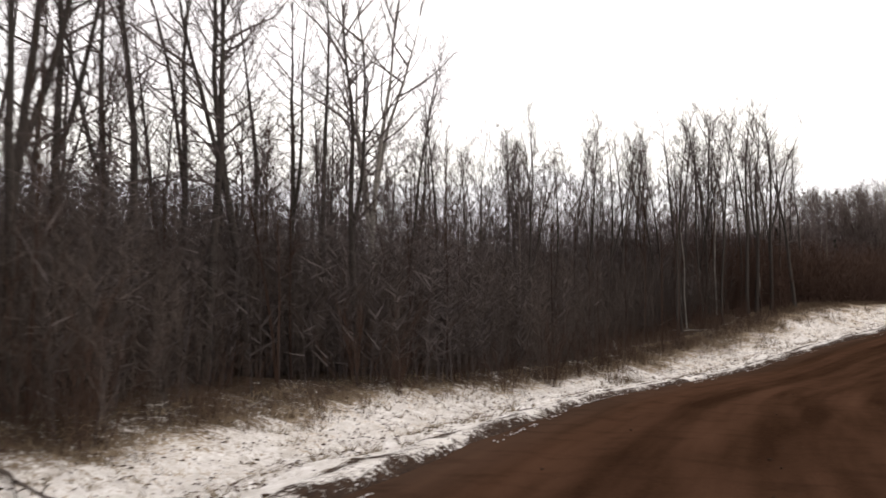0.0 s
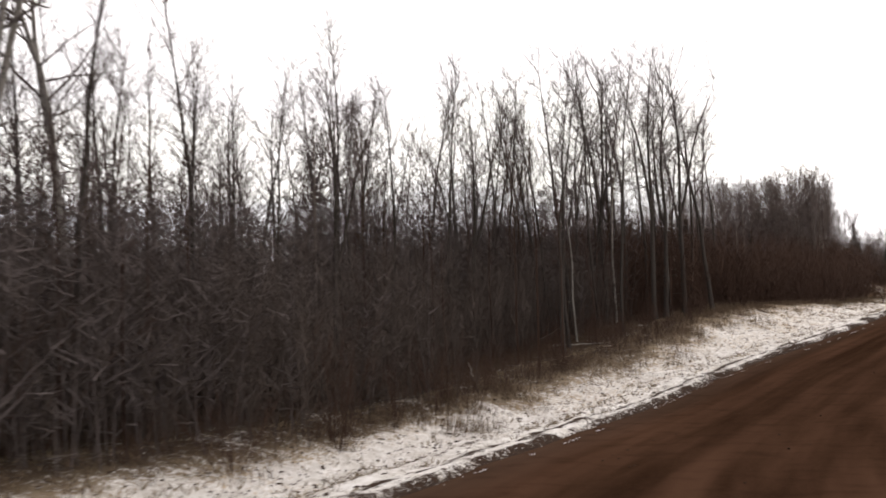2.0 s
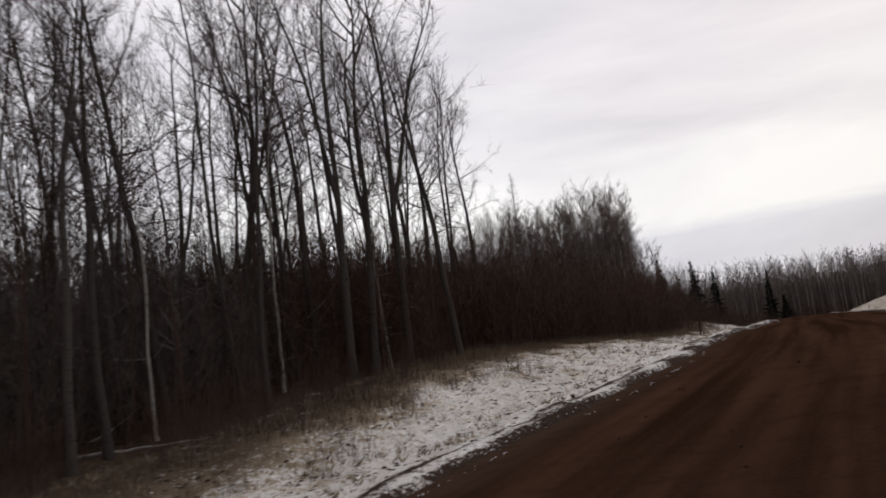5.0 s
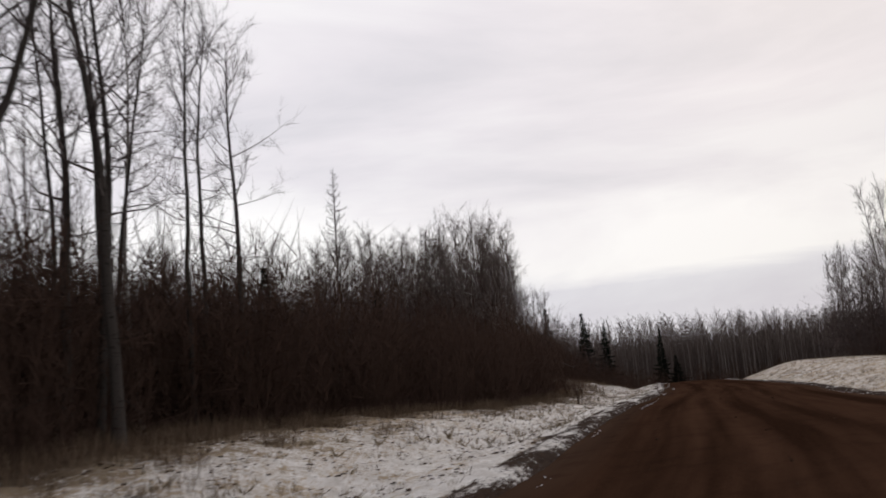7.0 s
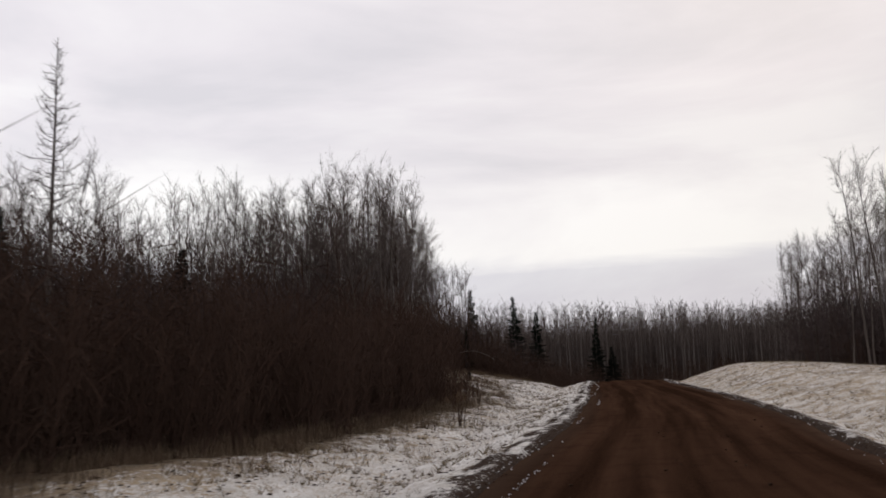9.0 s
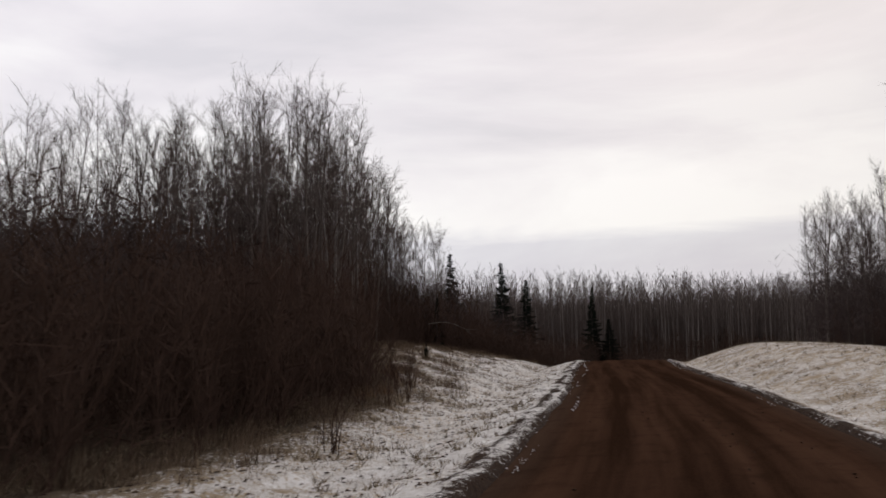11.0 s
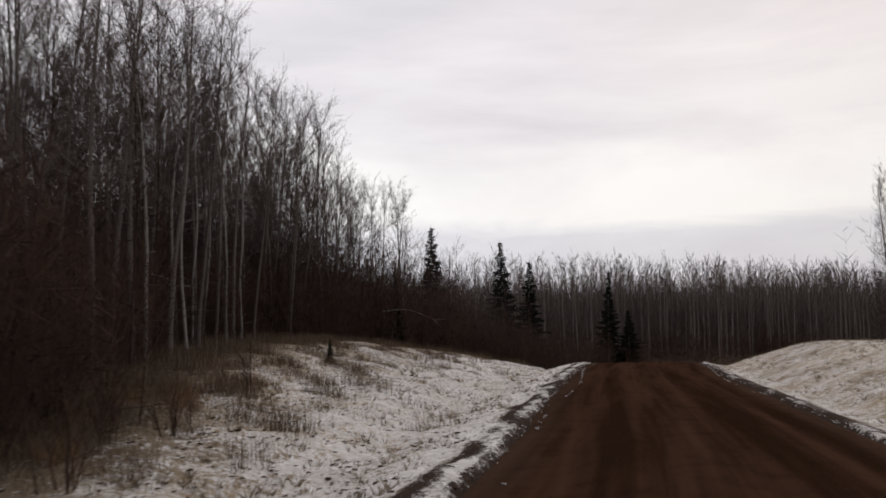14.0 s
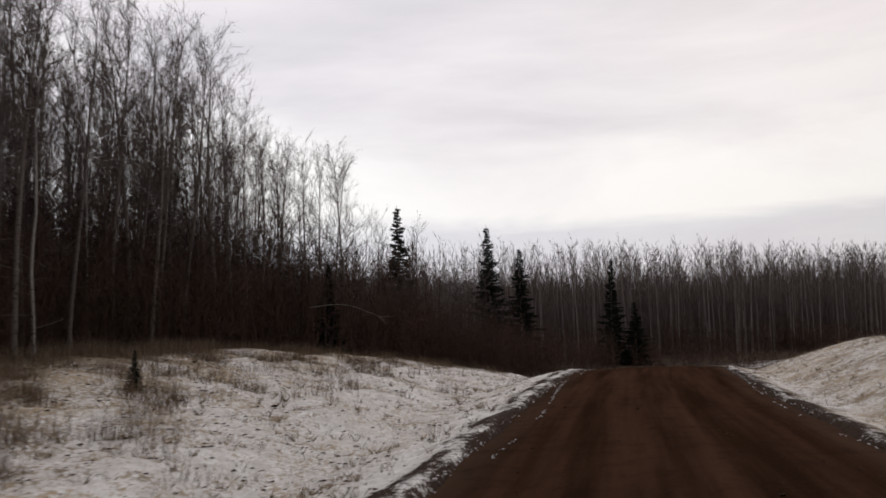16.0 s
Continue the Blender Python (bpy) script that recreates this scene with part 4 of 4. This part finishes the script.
# ---- fallen wood and crumbs of snow ----
def log(name, label, a, b, radius, bark, sag=0.0, side_twigs=4, group="fallen wood", seed=1):
    """A fallen or bent stem between two places, with a few broken side branches."""
    r = np.random.default_rng(seed)
    a, b = np.array(a, float), np.array(b, float)
    u = np.linspace(0, 1, 9)[:, None]
    pts = a + (b - a) * u + np.array([0, 0, 1.0]) * sag * np.sin(math.pi * u) + r.normal(0, 0.02, (9, 3))
    w = Wood()
    w.tube(pts, radius * np.linspace(1, 0.35, 9), 7)
    root = tagged(new(name), label, "log" if sag == 0 else "branch", group)
    stem = new("stem", w.mesh("stem", bark))
    stem.parent = root
    for _ in range(side_twigs):
        p, d = along(pts, r.uniform(0.3, 1))
        d = d / np.linalg.norm(d) + r.normal(0, 0.5, 3) + (0, 0, 0.4)
        q = bend(r, p, d / np.linalg.norm(d), r.uniform(0.4, 1.1), 3, 0.15, 0.0)
        t = Wood()
        t.tube(q, radius * np.array([0.35, 0.28, 0.2, 0.1]), 4)
        new("side_branch", t.mesh("side_branch", bark)).parent = root
    return root


def on(x, y, up=0.05):
    return (x, y, place(x, y) + up)


log("fallen_log", "long pale fallen stem leaning out of the brush", (-16.9, -16.8, -1.3), (-20.9, -17.7, -0.5), 0.045, bark_birch, 0, 4, seed=2)
log("fallen_log", "thin dark fallen branch on the snow", on(-17.0, -27.6), on(-15.3, -27.9, 0.12), 0.05, bark_dark, 0, 5, seed=3)
log("leaning_branch", "pale broken branch leaning in the brush", on(-9.9, 15.9, 0.0), (-9.0, 16.2, -0.1), 0.035, bark_birch, 0, 1, seed=4)
log("fallen_log", "pale fallen branch in the dark brush", on(-9.0, 13.2, 0.15), on(-6.6, 14.2, 0.1), 0.04, bark_birch, 0, 2, seed=5)
log("broken_stump", "short pale broken stump in the brush", on(-11.45, 6.95, -0.1), on(-11.55, 7.0, 0.55), 0.07, bark_birch, 0, 0, seed=6)
log("bent_branch", "pale birch branch bent in an arch", (23.6, 97.5, 2.9), (27.2, 98.6, 2.3), 0.026, bark_birch, 0.4, 2, seed=7)
for k in range(14):
    x, y = -15.5 + rng.uniform(-2.2, 2.2), 1.2 + rng.uniform(-2.0, 2.0)
    a = rng.uniform(0, 6.28)
    log("dead_branch", "grey dead branch in a brush heap", on(x, y, 0.1), on(x + 1.6 * math.cos(a), y + 1.6 * math.sin(a), rng.uniform(0.2, 1.0)), 0.025, bark_aspen, 0, 4, "brush heap", 20 + k)


def crumb(seed):
    """A small uneven lump."""
    r = np.random.default_rng(seed)
    bm = bmesh.new()
    bmesh.ops.create_icosphere(bm, subdivisions=1, radius=0.05)
    for v in bm.verts:
        v.co *= r.uniform(0.5, 1.4)
        v.co.z *= 0.45
    bmesh.ops.triangulate(bm, faces=bm.faces)
    out = np.array([v.co[:] for v in bm.verts]), np.array([[v.index for v in f.verts] for f in bm.faces])
    bm.free()
    return out


def snow_material():
    k = Mat("crumbled_snow", 0.9, 0.1)
    return k.color(k.mix(k.noise(k.coords(), 6.0, 3), (0.38, 0.36, 0.35), (0.68, 0.67, 0.67)))


def clod_material():
    k = Mat("mud_clod", 0.95, 0.0)
    return k.color(k.mix(k.noise(k.coords(), 9.0, 3), (0.022, 0.014, 0.010), (0.060, 0.038, 0.026)))


crumbs = [crumb(i) for i in range(4)]
snow_spots, mud_spots = [], []
for _ in range(3000):
    y = rng.uniform(-40, 98)
    out = rng.normal(0.02, 0.1) if rng.random() < 0.4 else abs(rng.normal(0, 0.4)) - 0.25
    if rng.random() < 0.5:
        x = float(edge_left(y) - out / slant(y))
    else:
        x = float(edge_left(y) + road_width(y) + out / slant(y))
    near = lumps(np.array([x * 0.3]), np.array([y]), 3.0, 21)[0] > -0.05
    (snow_spots if near and rng.random() < 0.9 else mud_spots).append((x, y, float(road_height(y)) - 0.03 + 0.02 * rng.random(), rng.uniform(0.15, 0.55) * (1.6 if rng.random() < 0.07 else 1)))
for _ in range(2600):
    y = rng.uniform(-30, 92)
    out = -0.55 + 0.16 * math.sin(y * 0.31) + rng.normal(0, 0.03)
    x = float(edge_left(y) - out / slant(y)) if rng.random() < 0.7 else float(edge_left(y) + road_width(y) + (out + 0.25) / slant(y))
    if lumps(np.array([0.0]), np.array([y]), 9.0, 31)[0] + 0.6 * lumps(np.array([x]), np.array([y]), 1.4, 32)[0] > 0.1:
        snow_spots.append((x, y, float(road_height(y)) - 0.015, rng.uniform(0.15, 0.45)))
for _ in range(400):
    y = rng.uniform(-40, 96)
    x = float(edge_left(y) - rng.uniform(0.5, float(clearing(y))) / slant(y))
    mud_spots.append((x, y, place(x, y), rng.uniform(0.4, 1.6)))
for _ in range(1500):
    y = rng.uniform(-40, 96)
    x = float(edge_left(y) + road_width(y) * rng.uniform(0.03, 0.97))
    k = (x - float(edge_left(y))) / float(road_width(y))
    mud_spots.append((x, y, float(road_height(y)) + 0.11 * (1 - (2 * k - 1) ** 2) - 0.075, rng.uniform(0.2, 0.75)))


def flake(seed):
    """A dark curled fleck, for leaf bits and crevice shade: two folded faces."""
    r = np.random.default_rng(seed)
    n = r.uniform(0.7, 1.3, 4)
    v = np.array([[0.05 * n[0], 0, 0.012], [0, 0.03 * n[1], 0.03], [-0.05 * n[2], 0, 0.01], [0, -0.03 * n[3], 0.028]])
    return v, np.array([[0, 1, 2], [0, 2, 3]])


# leaf bits, plus dark flecks put in as the snow's crevice shade
fleck_y = rng.uniform(-42, 100, 11000)
fleck_x, fleck_y, fleck_z = ground_point(-(0.5 + clearing(fleck_y) * rng.random(11000) ** 0.8), fleck_y)
fleck_spots = [(x, y, z + 0.005, rng.uniform(0.5, 1.5)) for x, y, z in zip(fleck_x, fleck_y, fleck_z)]
tagged(scatter("dead_leaves", [flake(i) for i in range(4)], fleck_spots, twig_brown, rng), "small dark leaf bits and flecks standing in for crevice shade on the snow", "leaves", kind="stuff")
tagged(scatter("snow_crumbs", crumbs, snow_spots, snow_material(), rng), "crumbled dirty snow along the road's edge", "snow", kind="stuff")
tagged(scatter("mud_clods", crumbs, mud_spots, clod_material(), rng), "dark mud clods along the road and on the snow", "clods", kind="stuff")
